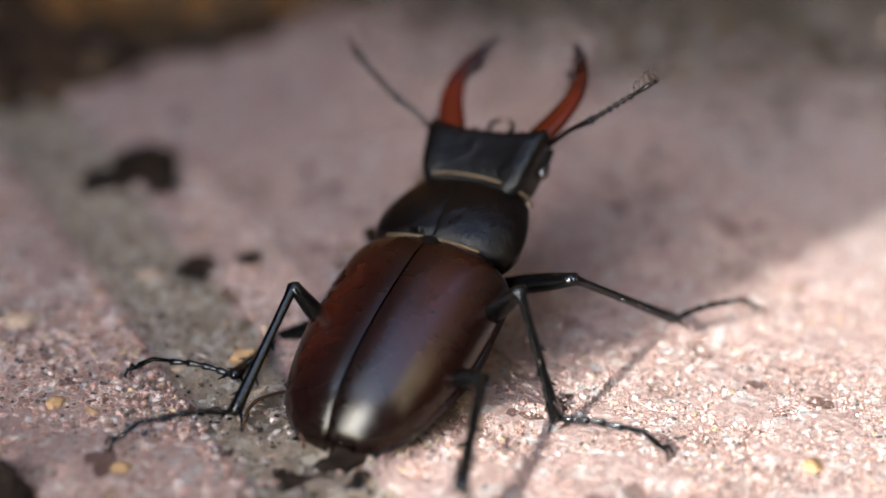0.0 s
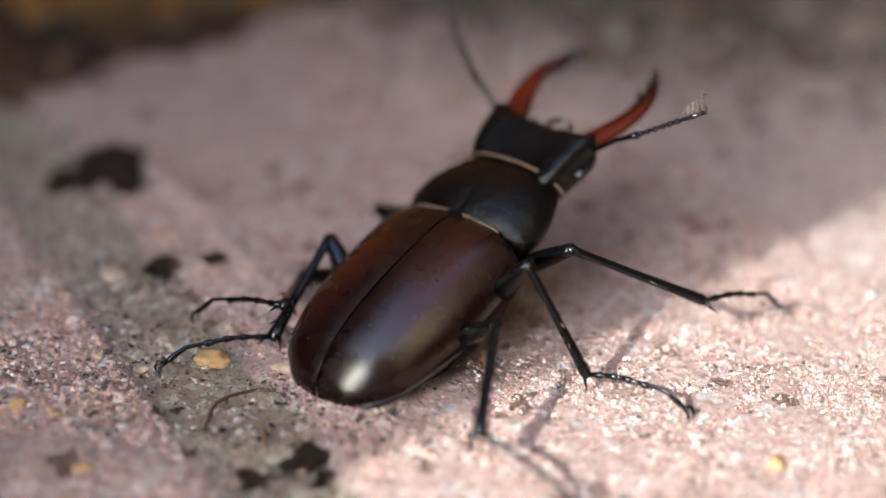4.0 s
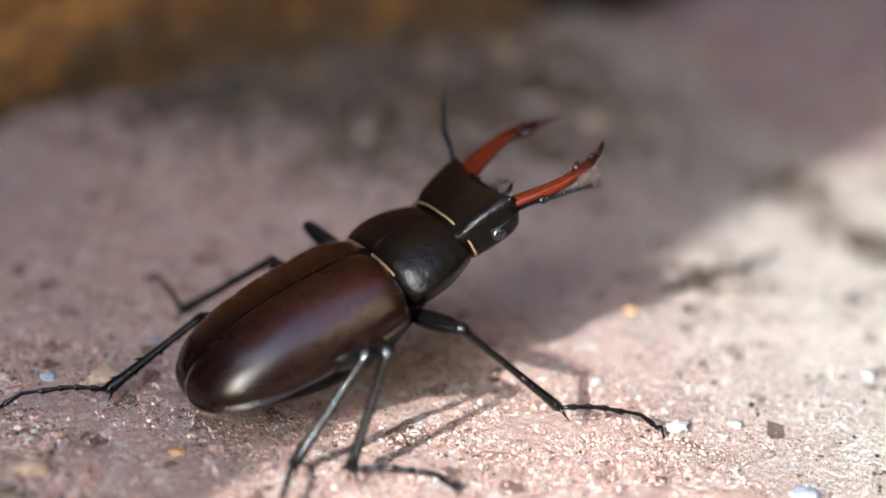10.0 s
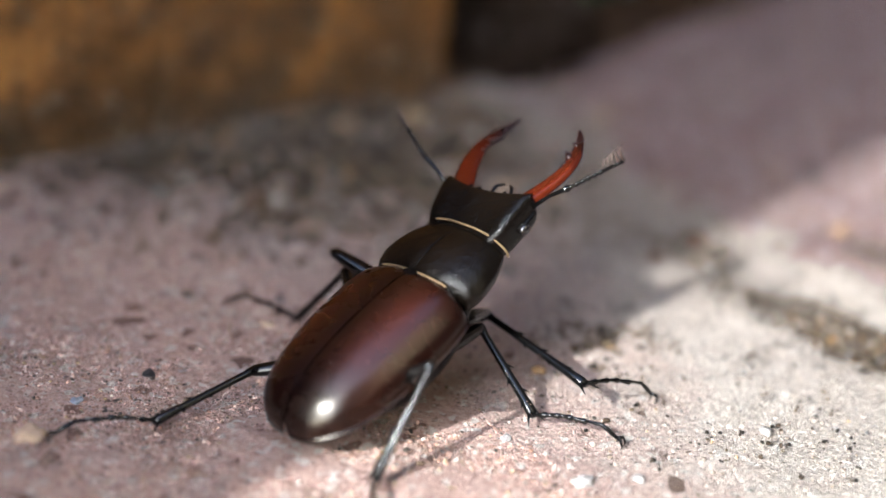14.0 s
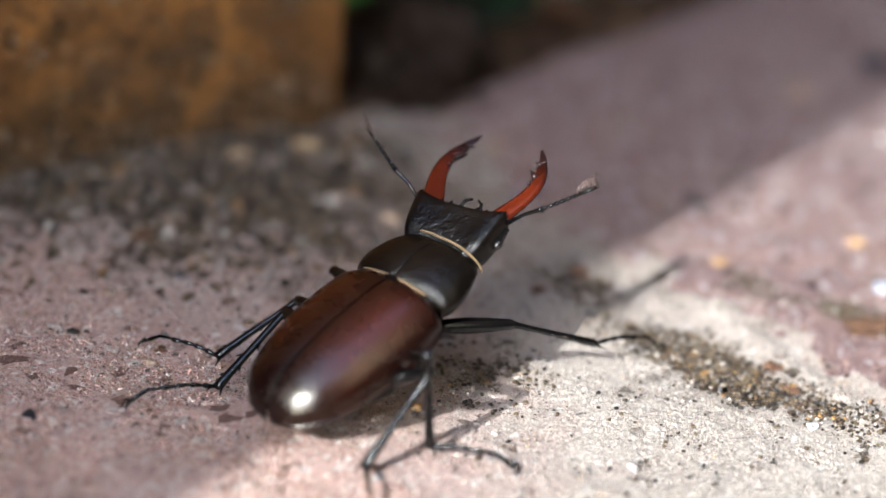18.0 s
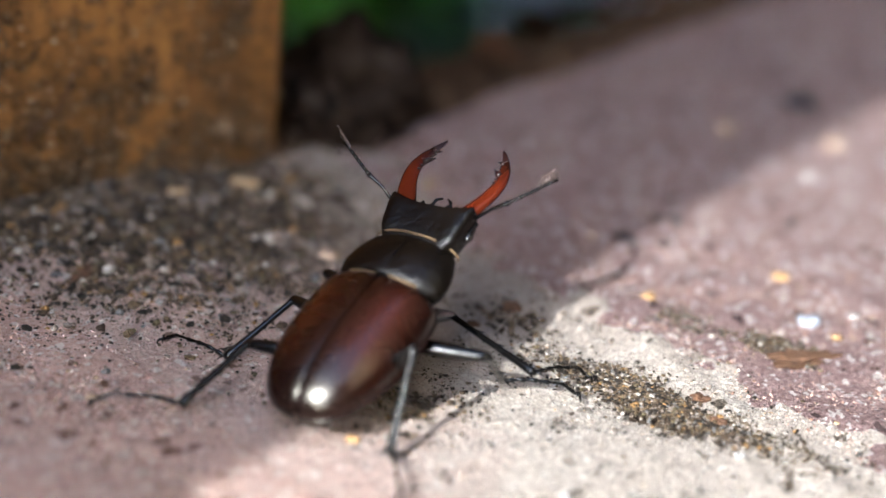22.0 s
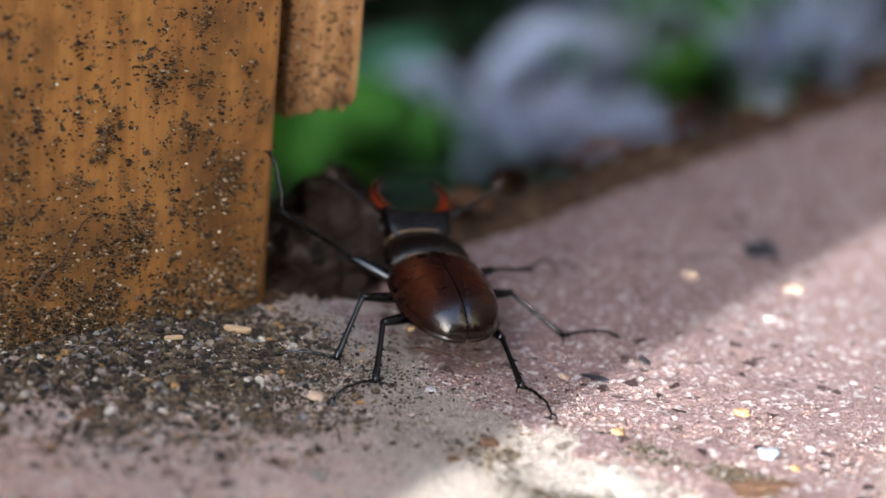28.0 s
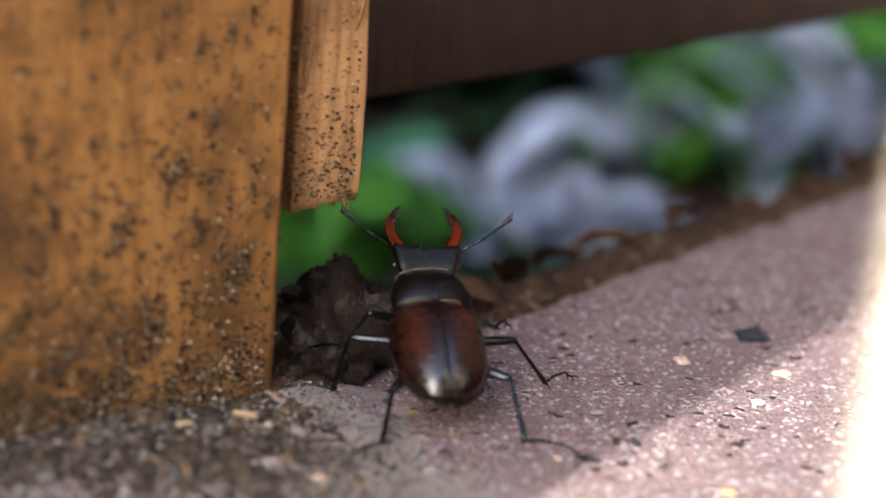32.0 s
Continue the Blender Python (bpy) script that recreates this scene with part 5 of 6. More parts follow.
BODY_B = [
    (11, -4.29, -4.11, 0.4, -46.8, 20.4, -0.6, 2.8, -3.8, -3.6),
    (12, -3.7, -3.38, 0.39, -43.3, 19.7, -0.1, 7.1, -1.4, -3.1),
    (13, -3.26, -2.89, 0.33, -40.7, 21.4, -0.5, 3.5, 1.3, -4),
    (14, -2.78, -2.9, 0.32, -36.8, 23.8, -4.5, -0.9, 3.1, -2),
    (15, -2.41, -2.44, 0.44, -40.4, 20.9, 0, 1.3, 1.3, -2.3),
    (18, -1.72, -1.54, 0.48, -37.3, 19.3, 0.7, 2.6, 8.3, -0.1),
    (19, -1.52, -1.5, 0.46, -37.5, 23.9, 0.4, 3.8, 4.8, -1.6),
    (20, -1.41, -1.29, 0.44, -36.8, 24.4, -0.3, 0.8, 3.7, -1.3),
    (21, -1.35, -1.19, 0.44, -36.1, 23.4, -0.6, 1.2, 2.3, -1.7),
]
BODY_C = [
    (22, -0.77, -0.27, 0.42, -26.4, 20.6, -1.7, 1.8, -0.4, -3.4),
    (23, -0.38, 0.77, 0.46, -26.8, 22.8, -1.2, 1.5, 6.6, -0.3),
    (24, 0.05, 1.81, 0.51, -29.2, 24.1, -0.8, 0.2, 6.2, 0.9),
    (24.5, 0.7, 2.41, 0.49, -20.7, 26.3, -3.6, 0.8, 3.3, -0.2),
    (26.5, 1.33, 4.97, 0.48, 4.6, 28.9, -2.3, -1.5, 5.6, 0.8),
    (27, 1.3, 5.82, 0.45, 7.2, 32.4, -3.8, -1.5, 2.7, -0.1),
    (28, 1.66, 7.83, 0.76, 18.6, 8.6, -1.2, 3.4, -5.7, 3.2),
    (29, 1.47, 7.96, 0.88, 18.1, 15.6, -1, 1.5, 2.1, 1.3),
    (29.5, 2.03, 7.28, 0.74, 29.9, 37.6, -1.8, 5.7, -1, 0.9),
]
BODY_D = [
    (30, 1.92, 7.38, 0.82, 27.7, 36.6, -0.7, 2.4, 2.4, 1.7),
    (31, 1.92, 8.17, 0.79, 27.2, 28.1, 2.3, -9.6, -0.4, 2.1),
    (32, 1.37, 8.81, 0.74, 13.3, 25.3, -2.1, -3.1, -4, 0.6),
]
BODY = BODY_A + BODY_B + BODY_C + BODY_D
# seconds; ankle and toe in centimetres; turn of the knee about the line from hip to ankle; when the foot swings on
RF_A = [
    (0, -2.6, -3.61, 0.3, -1.69, -2.65, 0.1, 40, 0),
    (1, -2.62, -3.64, 0.3, -1.66, -2.68, 0.1, 50, 1.5),
    (2, -2.67, -3.28, 0.14, -1.62, -2.63, 0.1, 50, 3.5),
    (5, -1.97, -3.46, 0.5, -1.18, -2.6, 0.1, 40, 5.4),
    (6, -1.49, -3.4, 0.3, -0.67, -2.77, 0.1, 25, 0),
    (7, -1.56, -3.33, 0.3, -0.69, -2.91, 0.1, 25, 0),
    (8, -1.62, -3.48, 0.5, -0.68, -2.75, 0.1, 20, 8.6),
    (9, -0.68, -3.2, 0.4, 0.29, -2.91, 0.1, 10, 0),
    (10, -0.66, -3.13, 0.3, 0.3, -2.96, 0.1, 30, 0),
    (11, -0.68, -3.14, 0.4, 0.31, -2.66, 0.1, 40, 11.4),
    (12, 0.49, -0.74, 0.14, 1.45, -0.51, 0.1, -10, 12.5),
]
RF_B = [
    (13, 0.46, -1.38, 0.5, 1.47, -0.64, 0.1, 35, 0),
    (14, 0.56, -1.23, 0.5, 1.49, -0.52, 0.1, -120, 14.4),
    (15, 1.59, 0.64, 0.14, 2.67, 0.87, 0.1, -80, 16.1),
    (18, 2.31, 1.65, 0.4, 3.42, 2.46, 0.1, -25, 0),
    (19, 2.41, 1.78, 0.3, 3.45, 2.26, 0.1, -45, 0),
    (20, 2.44, 1.84, 0.3, 3.41, 2.43, 0.1, -75, 0),
    (21, 2.42, 2, 0.22, 3.48, 2.2, 0.1, -105, 21.5),
    (22, 2.36, 1.57, 0.5, 3.4, 2.49, 0.1, -95, 22.6),
    (23, 3.46, 4.91, 0.5, 4.28, 6.71, 0.1, -15, 0),
    (24, 3.45, 5.24, 0.3, 4.18, 6.75, 0.1, -15, 24.2),
    (24.5, 4.43, 8.7, 0.5, 5.68, 10.4, 0.1, 0, 24.7),
]
RF_C = [
    (26.5, 3.3, 10.75, 0.5, 4.01, 13.28, 0.1, 0, 26.8),
    (27, 3.65, 10.97, 0.5, 5.49, 14.4, 0.1, 0, 27.6),
    (28, 3.53, 13.51, 0.5, 4.46, 15.87, 0.1, 20, 28.5),
    (29, 3.03, 13.13, 0.5, 4.25, 16, 0.1, 25, 29.5),
    (30, 3.07, 13.72, 0.5, 4.22, 15.78, 0.1, 35, 30.6),
    (31, 2.63, 15.64, 0.14, 3.1, 16.76, 0.1, 35, 31.5),
    (32, 2.6, 14.72, 0.5, 3.11, 16.9, 0.1, 35, 0),
]
STRIDE_RF = [*RF_A, *RF_B, *RF_C]
RM_A = [
    (0, -3.44, -5.61, 0.14, -2.63, -5.72, 0.1, 30, 0),
    (1, -3.42, -5.64, 0.14, -2.6, -5.75, 0.1, 35, 1.5),
    (2, -3.32, -6.06, 0.4, -2.6, -5.7, 0.1, 25, 3.5),
    (5, -2.97, -4.64, 0.14, -1.96, -4.95, 0.1, 20, 0),
    (6, -2.9, -4.66, 0.14, -1.96, -4.88, 0.1, 15, 0),
    (7, -2.85, -4.58, 0.14, -1.98, -4.9, 0.1, 10, 7.5),
    (8, -2.72, -4.97, 0.3, -1.83, -4.65, 0.1, 10, 0),
    (9, -2.75, -4.67, 0.22, -1.82, -4.69, 0.1, 10, 0),
    (10, -2.67, -4.61, 0.14, -1.82, -4.63, 0.1, 15, 10.6),
    (11, -1.03, -3.85, 0.5, -0.13, -3.24, 0.1, 10, 11.5),
    (12, -1.16, -3.29, 0.14, -0.1, -3.42, 0.1, 20, 12.5),
]
RM_B = [
    (13, -1.06, -3.92, 0.5, -0.06, -3.35, 0.1, 30, 13.6),
    (14, -0.01, -1.48, 0.14, 1.08, -1.8, 0.1, -105, 0),
    (15, 0.1, -1.41, 0.14, 1.32, -1.7, 0.1, -105, 0),
    (18, 0.26, -1.24, 0.14, 1.39, -1.5, 0.1, 35, 18.5),
    (19, 1.04, -0.96, 0.5, 2.19, -0.72, 0.1, 20, 0),
    (20, 1.29, -0.9, 0.5, 2.4, -0.43, 0.1, 25, 0),
    (21, 1.24, -0.58, 0.5, 2.37, -0.43, 0.1, 25, 21.6),
    (22, 1.95, 1.9, 0.17, 2.9, 1.87, 0.1, 25, 22.5),
    (23, 2, 1.34, 0.3, 3.33, 1.75, 0.1, 35, 23.6),
    (24, 2.9, 4.05, 0.22, 4.22, 3.61, 0.1, -75, 0),
    (24.5, 3.05, 3.89, 0.14, 4.29, 3.65, 0.1, -85, 25.1),
]
RM_C = [
    (26.5, 3.66, 7.47, 0.14, 5.34, 7.66, 0.1, -60, 26.8),
    (27, 3.4, 8.8, 0.17, 4.6, 9.2, 0.1, -60, 27.4),
    (28, 3.53, 10.15, 0.14, 5.09, 10.66, 0.1, -50, 28.5),
    (29, 3.47, 10.59, 0.4, 4.87, 11.29, 0.1, -30, 29.6),
    (30, 3.24, 11.38, 0.5, 4.61, 13.91, 0.1, -15, 0),
    (31, 3.23, 11.26, 0.5, 4.62, 14.09, 0.1, -20, 0),
    (32, 3.28, 11.58, 0.4, 4.66, 13.96, 0.1, 5, 0),
]
STRIDE_RM = [*RM_A, *RM_B, *RM_C]
RH_A = [
    (0, -3.96, -7.39, 0.4, -3.33, -8.09, 0.1, 25, 0),
    (1, -3.96, -7.32, 0.4, -3.33, -8.02, 0.1, 30, 0),
    (2, -4.05, -7.02, 0.14, -3.42, -7.72, 0.1, 20, 3.5),
    (5, -3.68, -6.4, 0.4, -2.99, -6.67, 0.1, 25, 0),
    (6, -3.75, -6.22, 0.3, -3.06, -6.49, 0.1, 20, 0),
    (7, -3.72, -6.33, 0.4, -3.03, -6.6, 0.1, 20, 0),
    (8, -3.65, -6.52, 0.5, -2.96, -6.79, 0.1, 25, 8.6),
    (9, -3.55, -4.79, 0.14, -3.35, -5.45, 0.1, 0, 0),
    (10, -3.25, -4.63, 0.14, -3.22, -5.22, 0.1, 0, 0),
    (11, -3.19, -4.66, 0.14, -3.18, -5.15, 0.1, 10, 11.5),
    (12, -3.05, -5.07, 0.4, -3.15, -5.1, 0.1, 20, 12.6),
]
RH_B = [
    (13, -1.77, -3.9, 0.5, -1.65, -4.32, 0.1, 15, 13.5),
    (14, -1.68, -3.38, 0.14, -1.66, -3.75, 0.1, 20, 14.4),
    (15, -1.55, -2.53, 0.14, -1.35, -3.43, 0.1, 20, 16.4),
    (18, -0.48, -1.9, 0.14, -0.32, -2.82, 0.1, 0, 0),
    (19, -0.49, -2.01, 0.14, -0.33, -2.93, 0.1, 0, 19.5),
    (20, -0.45, -2.64, 0.5, -0.29, -3.56, 0.1, 30, 0),
    (21, -0.41, -2.54, 0.5, -0.25, -3.46, 0.1, 30, 21.5),
    (22, 0.5, -0.49, 0.14, 0.67, -1.49, 0.1, 30, 22.6),
    (23, 1.02, 0.89, 0.14, 1.27, 0.04, 0.1, 30, 23.5),
    (24, 1.31, 0.52, 0.5, 1.47, 0.34, 0.1, 20, 24.2),
    (24.5, 1.53, 1.94, 0.14, 1.7, 1.42, 0.1, -115, 25.3),
]
RH_C = [
    (26.5, 2.69, 5.86, 0.14, 3.59, 5.21, 0.1, -45, 0),
    (27, 2.76, 6.04, 0.14, 3.49, 5.34, 0.1, -20, 27.5),
    (28, 2.74, 7.03, 0.14, 3.43, 5.6, 0.1, 0, 28.5),
    (29, 2.6, 9.42, 0.14, 3.37, 8.27, 0.1, 35, 29.5),
    (30, 2.72, 8.86, 0.14, 3.4, 8.24, 0.1, -5, 0),
    (31, 2.74, 8.67, 0.22, 3.42, 8.19, 0.1, -10, 0),
    (32, 2.85, 8.79, 0.14, 3.6, 8.46, 0.1, 0, 0),
]
STRIDE_RH = [*RH_A, *RH_B, *RH_C]
LF_A = [
    (0, -5.52, -1.57, 0.17, -6.05, -0.65, 0.1, -15, 0.5),
    (1, -4.92, -1.87, 0.17, -5.45, -0.95, 0.1, -15, 1.8),
    (2, -5.29, -1.19, 0.17, -5.54, -0.15, 0.1, -20, 3.5),
    (5, -4.48, -1.38, 0.17, -4.5, -0.33, 0.1, -20, 5.5),
    (6, -3.89, -0.94, 0.17, -3.83, 0.12, 0.1, -35, 6.8),
    (7, -3.62, -1.39, 0.17, -3.46, -0.34, 0.1, -35, 0),
    (8, -3.62, -1.39, 0.17, -3.46, -0.34, 0.1, -35, 8.4),
    (9, -2.74, -1.02, 0.17, -2.49, 0.01, 0.1, -35, 0),
    (10, -2.74, -1.02, 0.17, -2.49, 0.01, 0.1, -35, 10.4),
    (11, -2.4, -0.27, 0.17, -2.29, 0.78, 0.1, -35, 0),
    (12, -2.4, -0.27, 0.17, -2.29, 0.78, 0.1, -35, 12.6),
]
LF_B = [
    (13, -1.9, 0.56, 0.17, -1.94, 1.62, 0.1, -35, 0),
    (14, -1.9, 0.56, 0.17, -1.94, 1.62, 0.1, -35, 14.8),
    (15, -0.93, 1.55, 0.17, -1.01, 2.61, 0.1, -25, 17.8),
    (18, -0.31, 2.48, 0.17, -0.39, 3.54, 0.1, -25, 18.5),
    (19, -0.01, 2.18, 0.17, -0.09, 3.24, 0.1, -25, 19.5),
    (20, -0.61, 3.08, 0.17, -0.69, 4.14, 0.1, -5, 20.6),
    (21, -0.21, 3.23, 0.17, -0.39, 4.28, 0.1, -15, 21.5),
    (22, 0.69, 3.23, 0.17, 0.51, 4.28, 0.1, -10, 22.6),
    (23, 0.22, 5.2, 0.17, -0.04, 6.24, 0.1, -10, 0),
    (24, 0.22, 5.2, 0.17, -0.04, 6.24, 0.1, -10, 24.2),
    (24.5, -0.3, 6.72, 0.17, -0.75, 7.66, 0.1, -10, 25.5),
]
LF_C = [
    (26.5, -0.59, 9.67, 0.17, -1.39, 10.32, 0.1, -10, 26.8),
    (27, -1.63, 9.65, 1.92, -2.23, 9.95, 2.42, -10, 27.5),
    (28, -1.95, 10, 2.16, -2.25, 10.34, 3.03, -30, 28.5),
    (29, -1.87, 10.42, 2.48, -2.19, 10.39, 3.13, -40, 29.5),
    (30, -1.85, 9.21, 2.56, -2.25, 10.34, 2.98, -35, 30.5),
    (31, -1.81, 10.04, 2.48, -2.37, 10.24, 2.94, -10, 31.5),
    (32, -0.87, 11.43, 0.9, -1.32, 11.63, 0.7, -55, 0),
]
STRIDE_LF = [*LF_A, *LF_B, *LF_C]
LM_A = [
    (0, -6.6, -5.83, 0.22, -7.79, -5.8, 0.1, 65, 0.5),
    (1, -6.43, -4.8, 0.14, -7.29, -5.04, 0.1, 45, 1.5),
    (2, -6.4, -4.32, 0.14, -7.26, -4.5, 0.1, 45, 3.5),
    (5, -6.06, -4.75, 0.5, -7.29, -4.47, 0.1, 55, 5.5),
    (6, -6.35, -4.3, 0.17, -7.3, -4.45, 0.1, 55, 6.4),
    (7, -5.59, -2.45, 0.14, -6.11, -1.54, 0.1, 55, 0),
    (8, -5.6, -2.24, 0.14, -6.17, -1.4, 0.1, 20, 8.5),
    (9, -5.06, -1.06, 0.3, -5.96, 0.08, 0.1, 20, 9.5),
    (10, -5.2, -1.6, 0.17, -5.95, -0.5, 0.1, 20, 10.5),
    (11, -4.6, -1, 0.17, -5.35, 0.1, 0.1, 30, 0),
    (12, -4.45, -0.75, 0.14, -5.02, 0.03, 0.1, 30, 0),
]
LM_B = [
    (13, -4.31, -0.85, 0.14, -4.89, 0.01, 0.1, 30, 13.5),
    (14, -3.19, 0.5, 0.14, -4.17, 0.97, 0.1, 30, 0),
    (15, -3.09, 0.49, 0.14, -3.85, 0.87, 0.1, 45, 16.5),
    (18, -2.7, 0.64, 0.14, -3.86, 0.98, 0.1, 45, 18.5),
    (19, -2.22, 1.81, 0.22, -3, 2.66, 0.1, 40, 0),
    (20, -2.11, 1.74, 0.14, -2.9, 2.63, 0.1, 40, 0),
    (21, -2.13, 1.86, 0.14, -2.94, 2.56, 0.1, 40, 0),
    (22, -1.96, 1.89, 0.14, -2.93, 2.37, 0.1, 50, 22.6),
    (23, -1.3, 4.45, 0.5, -2.48, 6.37, 0.1, 50, 23.5),
    (24, -0.96, 4.23, 0.14, -2.1, 5.04, 0.1, 50, 24.2),
    (24.5, -0.86, 5.23, 0.14, -1.91, 6.23, 0.1, 40, 25),
]
LM_C = [
    (26.5, -0.71, 7.47, 0.3, -2.13, 7.63, 0.1, 50, 26.8),
    (27, -0.71, 7.93, 0.14, -2.03, 7.54, 0.1, 65, 0),
    (28, -0.66, 7.89, 0.14, -1.87, 7.84, 0.1, -15, 0),
    (29, -0.72, 7.87, 0.14, -1.72, 7.6, 0.1, -15, 29.6),
    (30, -0.78, 10.16, 0.5, -2.08, 10.06, 0.1, 15, 0),
    (31, -0.97, 10.1, 0.3, -2.25, 9.86, 0.1, 50, 31.5),
    (32, -1.01, 10.84, 0.14, -2.31, 10.74, 0.1, 0, 0),
]
STRIDE_LM = [*LM_A, *LM_B, *LM_C]
LH_A = [
    (0, -6.42, -6.35, 0.14, -7.32, -7.04, 0.1, -50, 0),
    (1, -6.35, -6.49, 0.22, -7.32, -7.04, 0.1, -50, 0),
    (2, -6.4, -6.4, 0.14, -7.32, -7.07, 0.1, -40, 3.5),
    (5, -6.17, -4.78, 0.14, -7.13, -5.57, 0.1, 0, 5.5),
    (6, -6.04, -5.24, 0.14, -7.15, -5.59, 0.1, -5, 0),
    (7, -6.04, -5.27, 0.14, -7.1, -5.65, 0.1, 10, 7.5),
    (8, -6.18, -4.24, 0.14, -7.37, -4.67, 0.1, 20, 8.6),
    (9, -5.52, -3.62, 0.14, -6.47, -4.49, 0.1, 15, 0),
    (10, -5.52, -3.57, 0.14, -6.53, -4.14, 0.1, 15, 0),
    (11, -5.51, -3.58, 0.14, -6.41, -3.95, 0.1, 20, 11.5),
    (12, -4.4, -2.34, 0.14, -5.49, -3.08, 0.1, 20, 0),
]
LH_B = [
    (13, -4.35, -2.56, 0.14, -5.44, -3.13, 0.1, 10, 0),
    (14, -4.34, -2.63, 0.14, -5.47, -3.16, 0.1, 20, 14.5),
    (15, -3.24, -1.53, 0.22, -4.47, -1.87, 0.1, 20, 16.4),
    (18, -2.55, -0.24, 0.14, -3.73, -0.9, 0.1, 30, 0),
    (19, -2.53, -0.51, 0.22, -3.78, -0.87, 0.1, 25, 0),
    (20, -2.54, -0.35, 0.14, -3.74, -0.93, 0.1, 20, 0),
    (21, -2.55, -0.42, 0.14, -3.76, -0.88, 0.1, 20, 21.5),
    (22, -2.35, 0.31, 0.14, -3.59, 0.21, 0.1, 20, 22.5),
    (23, -1.8, 1.14, 0.14, -2.98, 0.35, 0.1, 10, 23.5),
    (24, -1.13, 2.88, 0.3, -2.36, 2.33, 0.1, 25, 24.2),
    (24.5, -0.78, 3.19, 0.22, -1.98, 2.16, 0.1, 20, 25.3),
]
LH_C = [
    (26.5, -0.31, 4.63, 0.14, -1.22, 4.04, 0.1, -35, 26.8),
    (27, -0.32, 5.06, 0.22, -1.19, 3.96, 0.1, -25, 27.5),
    (28, 0.1, 6.95, 0.14, -0.91, 5.49, 0.1, -5, 0),
    (29, 0.06, 6.78, 0.14, -0.74, 5.63, 0.1, 0, 29.5),
    (30, 0.22, 7.11, 0.14, -0.59, 5.82, 0.1, -10, 30.5),
    (31, 0.26, 6.72, 0.14, -0.48, 5.85, 0.1, 0, 31.5),
    (32, 0.09, 7.55, 0.14, -0.56, 6.75, 0.1, 0, 0),
]
STRIDE_LH = [*LH_A, *LH_B, *LH_C]
STRIDES = {"RF": STRIDE_RF, "RM": STRIDE_RM, "RH": STRIDE_RH, "LF": STRIDE_LF, "LM": STRIDE_LM, "LH": STRIDE_LH}


def between(rows, t):
    """A row's values at t, smooth through the rows."""
    k = max(i for i in range(len(rows)) if rows[i][0] <= t + 1e-6)
    if k == len(rows) - 1:
        return np.array(rows[k][1:], float)
    p = [np.array(rows[min(max(j, 0), len(rows) - 1)], float) for j in (k - 1, k, k + 1, k + 2)]
    h = p[2][0] - p[1][0]
    s = (t - p[1][0]) / h
    m1 = (p[2] - p[0])[1:] / max(p[2][0] - p[0][0], 1e-6) * h
    m2 = (p[3] - p[1])[1:] / max(p[3][0] - p[1][0], 1e-6) * h
    return (2 * s ** 3 - 3 * s * s + 1) * p[1][1:] + (s ** 3 - 2 * s * s + s) * m1 + (3 * s * s - 2 * s ** 3) * p[2][1:] + (s ** 3 - s * s) * m2


def body_at(t):
    return body_pose(*between(BODY, t)[:6])


def head_at(t):
    nod, turn_, lean = (radians(a) for a in between(BODY, t)[6:])
    return Matrix.Translation(NECK * CM) @ Matrix.Rotation(turn_, 4, "Z") @ Matrix.Rotation(nod, 4, "X") @ Matrix.Rotation(lean, 4, "Y")


def body_pose(x, y, z, yaw, pitch, roll):
    turn = Matrix.Rotation(radians(yaw), 4, "Z") @ Matrix.Rotation(radians(pitch), 4, "X") @ Matrix.Rotation(radians(roll), 4, "Y")
    return Matrix.Translation((x * CM, y * CM, z * CM)) @ turn


def step_at(key, t):
    """Ankle, toe and turn of the knee; a foot that moves on swings over in half a second, lifted."""
    rows = STRIDES[key]
    k = max(i for i in range(len(rows)) if rows[i][0] <= t + 1e-6)
    a = np.array(rows[k][1:8], float)
    if k == len(rows) - 1:
        return Vector(a[:3]), Vector(a[3:6]), radians(a[6])
    b = np.array(rows[k + 1][1:8], float)
    span, swing = rows[k + 1][0] - rows[k][0], rows[k][8]
    if swing:
        half = 0.25
        swing = min(max(swing, rows[k][0] + half), rows[k + 1][0] - half)
        s = smooth01((t - swing + half) / (2 * half))
        lift = 0.5 * math.sin(math.pi * s)
    else:
        s, lift = (t - rows[k][0]) / span, 0.0
    c = a + (b - a) * s
    c[6] = a[6] + (b[6] - a[6]) * smooth01((t - rows[k][0]) / span)
    return Vector((c[0], c[1], c[2] + lift)), Vector((c[3], c[4], c[5] + 0.8 * lift)), radians(c[6])


def bone(a, b, up):
    """A pose at a whose +y goes to b."""
    y = (b - a).normalized()
    x = y.cross(up).normalized()
    z = x.cross(y)
    return Matrix(((x.x, y.x, z.x, a.x * CM), (x.y, y.y, z.y, a.y * CM), (x.z, y.z, z.z, a.z * CM), (0, 0, 0, 1)))


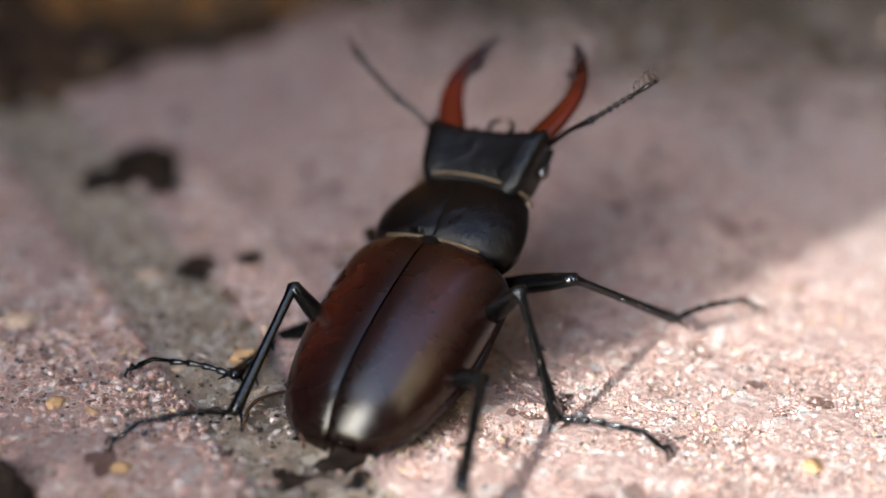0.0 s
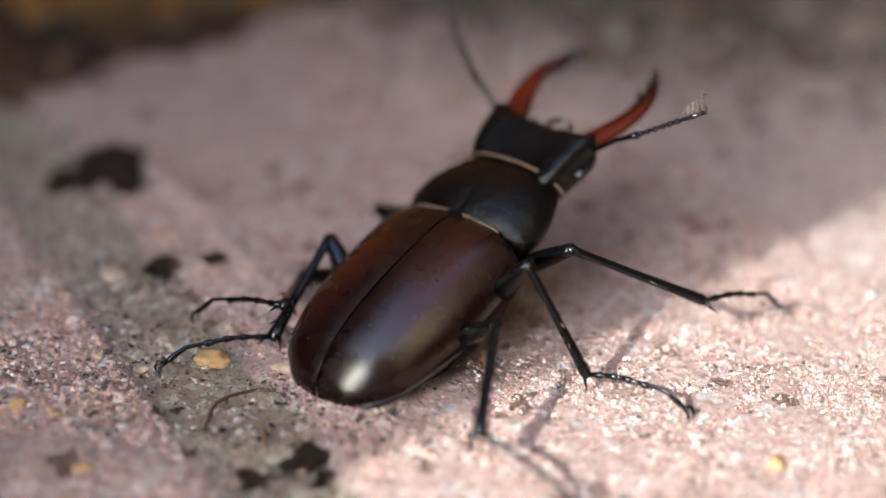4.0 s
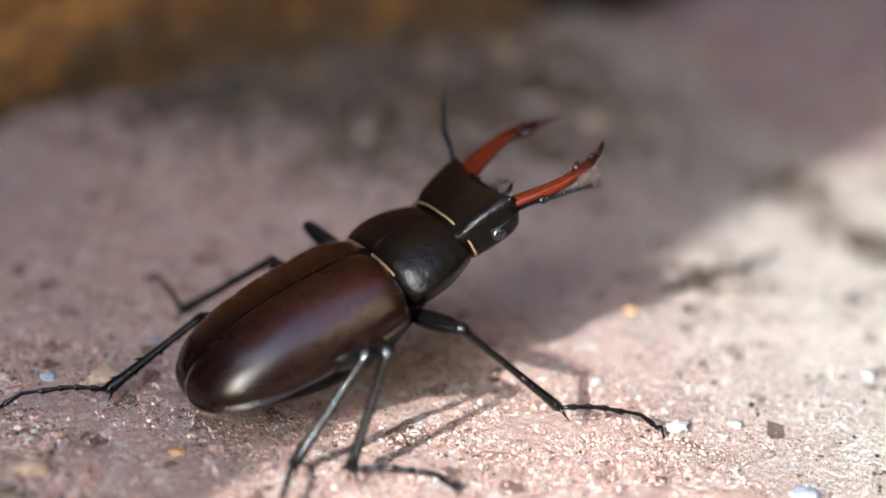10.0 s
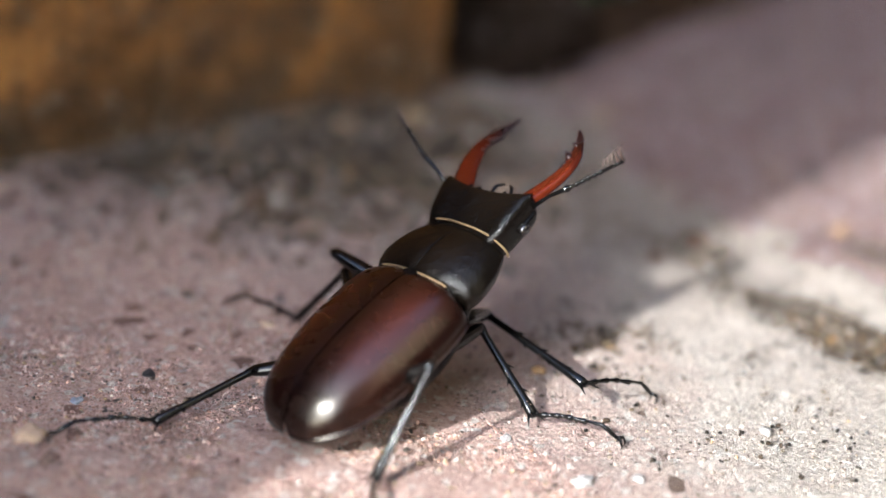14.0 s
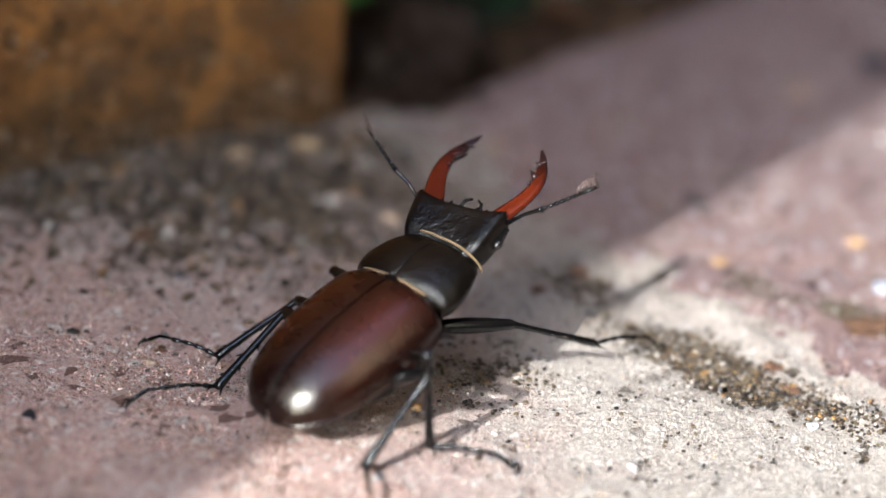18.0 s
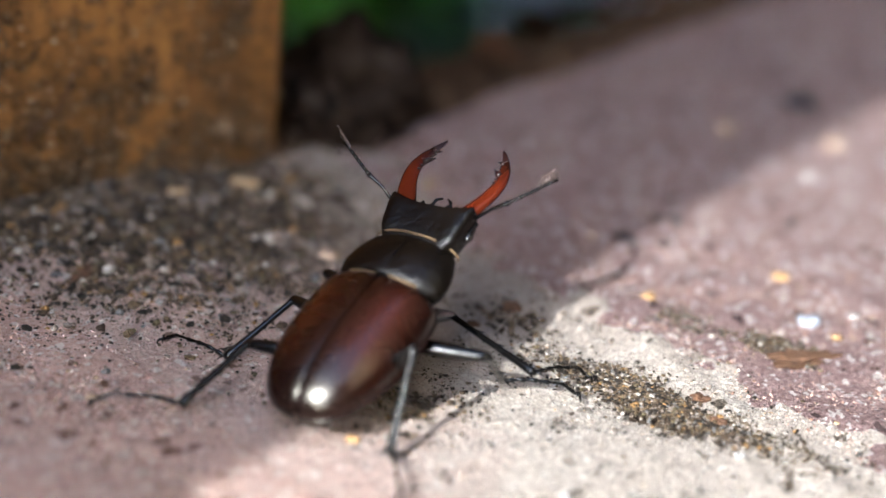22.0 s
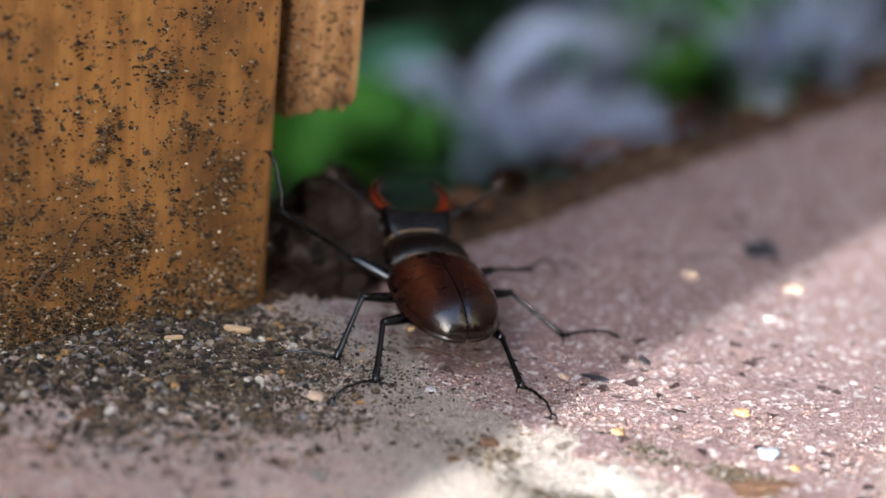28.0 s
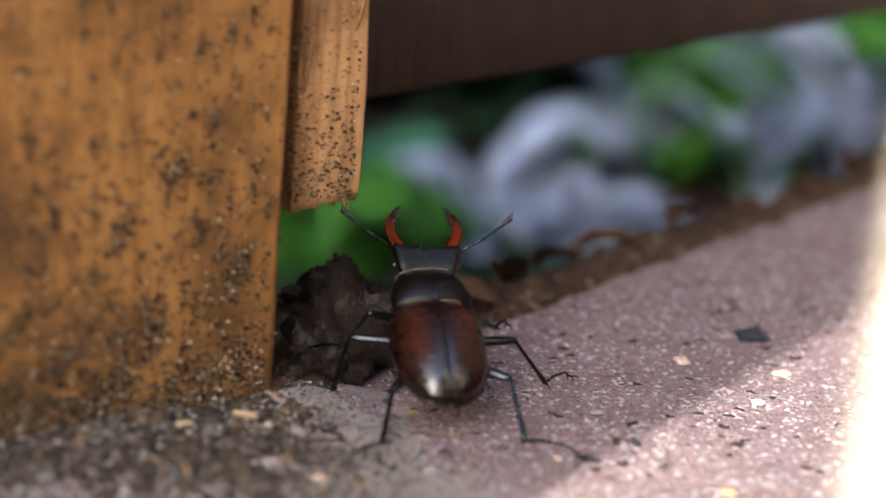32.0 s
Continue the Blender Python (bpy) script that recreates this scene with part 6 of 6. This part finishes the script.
def leg_rows(key, times):
    hip = Vector(HIPS[key])
    lf, lt, ls = BONES[key[1]]
    side = 1 if key[0] == "R" else -1
    rows = ([], [], [])
    for t in times:
        back_to = body_at(t).inverted()
        *feet, knee_turn = step_at(key, t)
        ankle, toe = (back_to @ (p * CM) / CM for p in feet)
        up = (back_to.to_3x3() @ Vector((0, 0, 1))).normalized()
        way = ankle - hip
        reach = min(max(way.length, abs(lt - lf) + 0.12), (lf + lt) * 0.985)
        way.normalize()
        ankle = hip + way * reach
        out = Vector((side * 0.9, {"F": 0.5, "M": 0.1, "H": -0.1}[key[1]], 0)) + up * {"F": 0.08, "M": 0.7, "H": 0.35}[key[1]]
        out = (out - way * out.dot(way)).normalized()
        along = (lf * lf - lt * lt + reach * reach) / (2 * reach)
        swung = out * math.cos(knee_turn) + way.cross(out) * math.sin(knee_turn)
        knee = hip + way * along + swung * math.sqrt(max(lf * lf - along * along, 0.0))
        if (toe - ankle).length < 0.05:
            toe = ankle + Vector((side, 0, 0))
        for store, m in zip(rows, (bone(hip, knee, up), bone(knee, ankle, up), bone(ankle, toe, up))):
            store.append((t, m))
    return rows


# the lens is focused on a point along the beetle's back: seconds, centimetres from the tail tip
FOCUS = [(0, 1.5), (1, 1.1), (2, 0.7), (5, 1.2), (6, 0.8), (7, 0.3), (8, 3.8), (9, 2.7), (10, 2.0), (11, 2.9), (12, 2.9), (13, 2.7), (14, 2.8), (15, 4.6), (18, 3.6), (19, 4.0),
         (20, 3.6), (21, 4.2), (22, 4.4), (23, 2.2), (24, 0.4), (24.5, 2.3), (26.5, 3.4), (27, 1.6), (28, 0.0), (29, 3.0), (29.5, 3.8), (30, 3.4), (31, 2.2), (32, 5.5)]
focus = new("focus_point")
focus.parent = beetle


def motions():
    times = [i * 0.2 for i in range(161)]
    walk(beetle, [(t, body_at(t)) for t in times])
    for ob in HEAD_PARTS:
        walk(ob, [(t, head_at(t)) for t in times])
    walk(focus, [(t, pose(0, y * CM, 0.3 * CM)) for t, y in FOCUS])
    for key, parts in LEG_PARTS.items():
        for ob, rows in zip(parts, leg_rows(key, times)):
            walk(ob, rows)


cam.data.dof.use_dof = True
cam.data.dof.focus_object = focus
cam.data.dof.aperture_fstop = 7.2
motions()
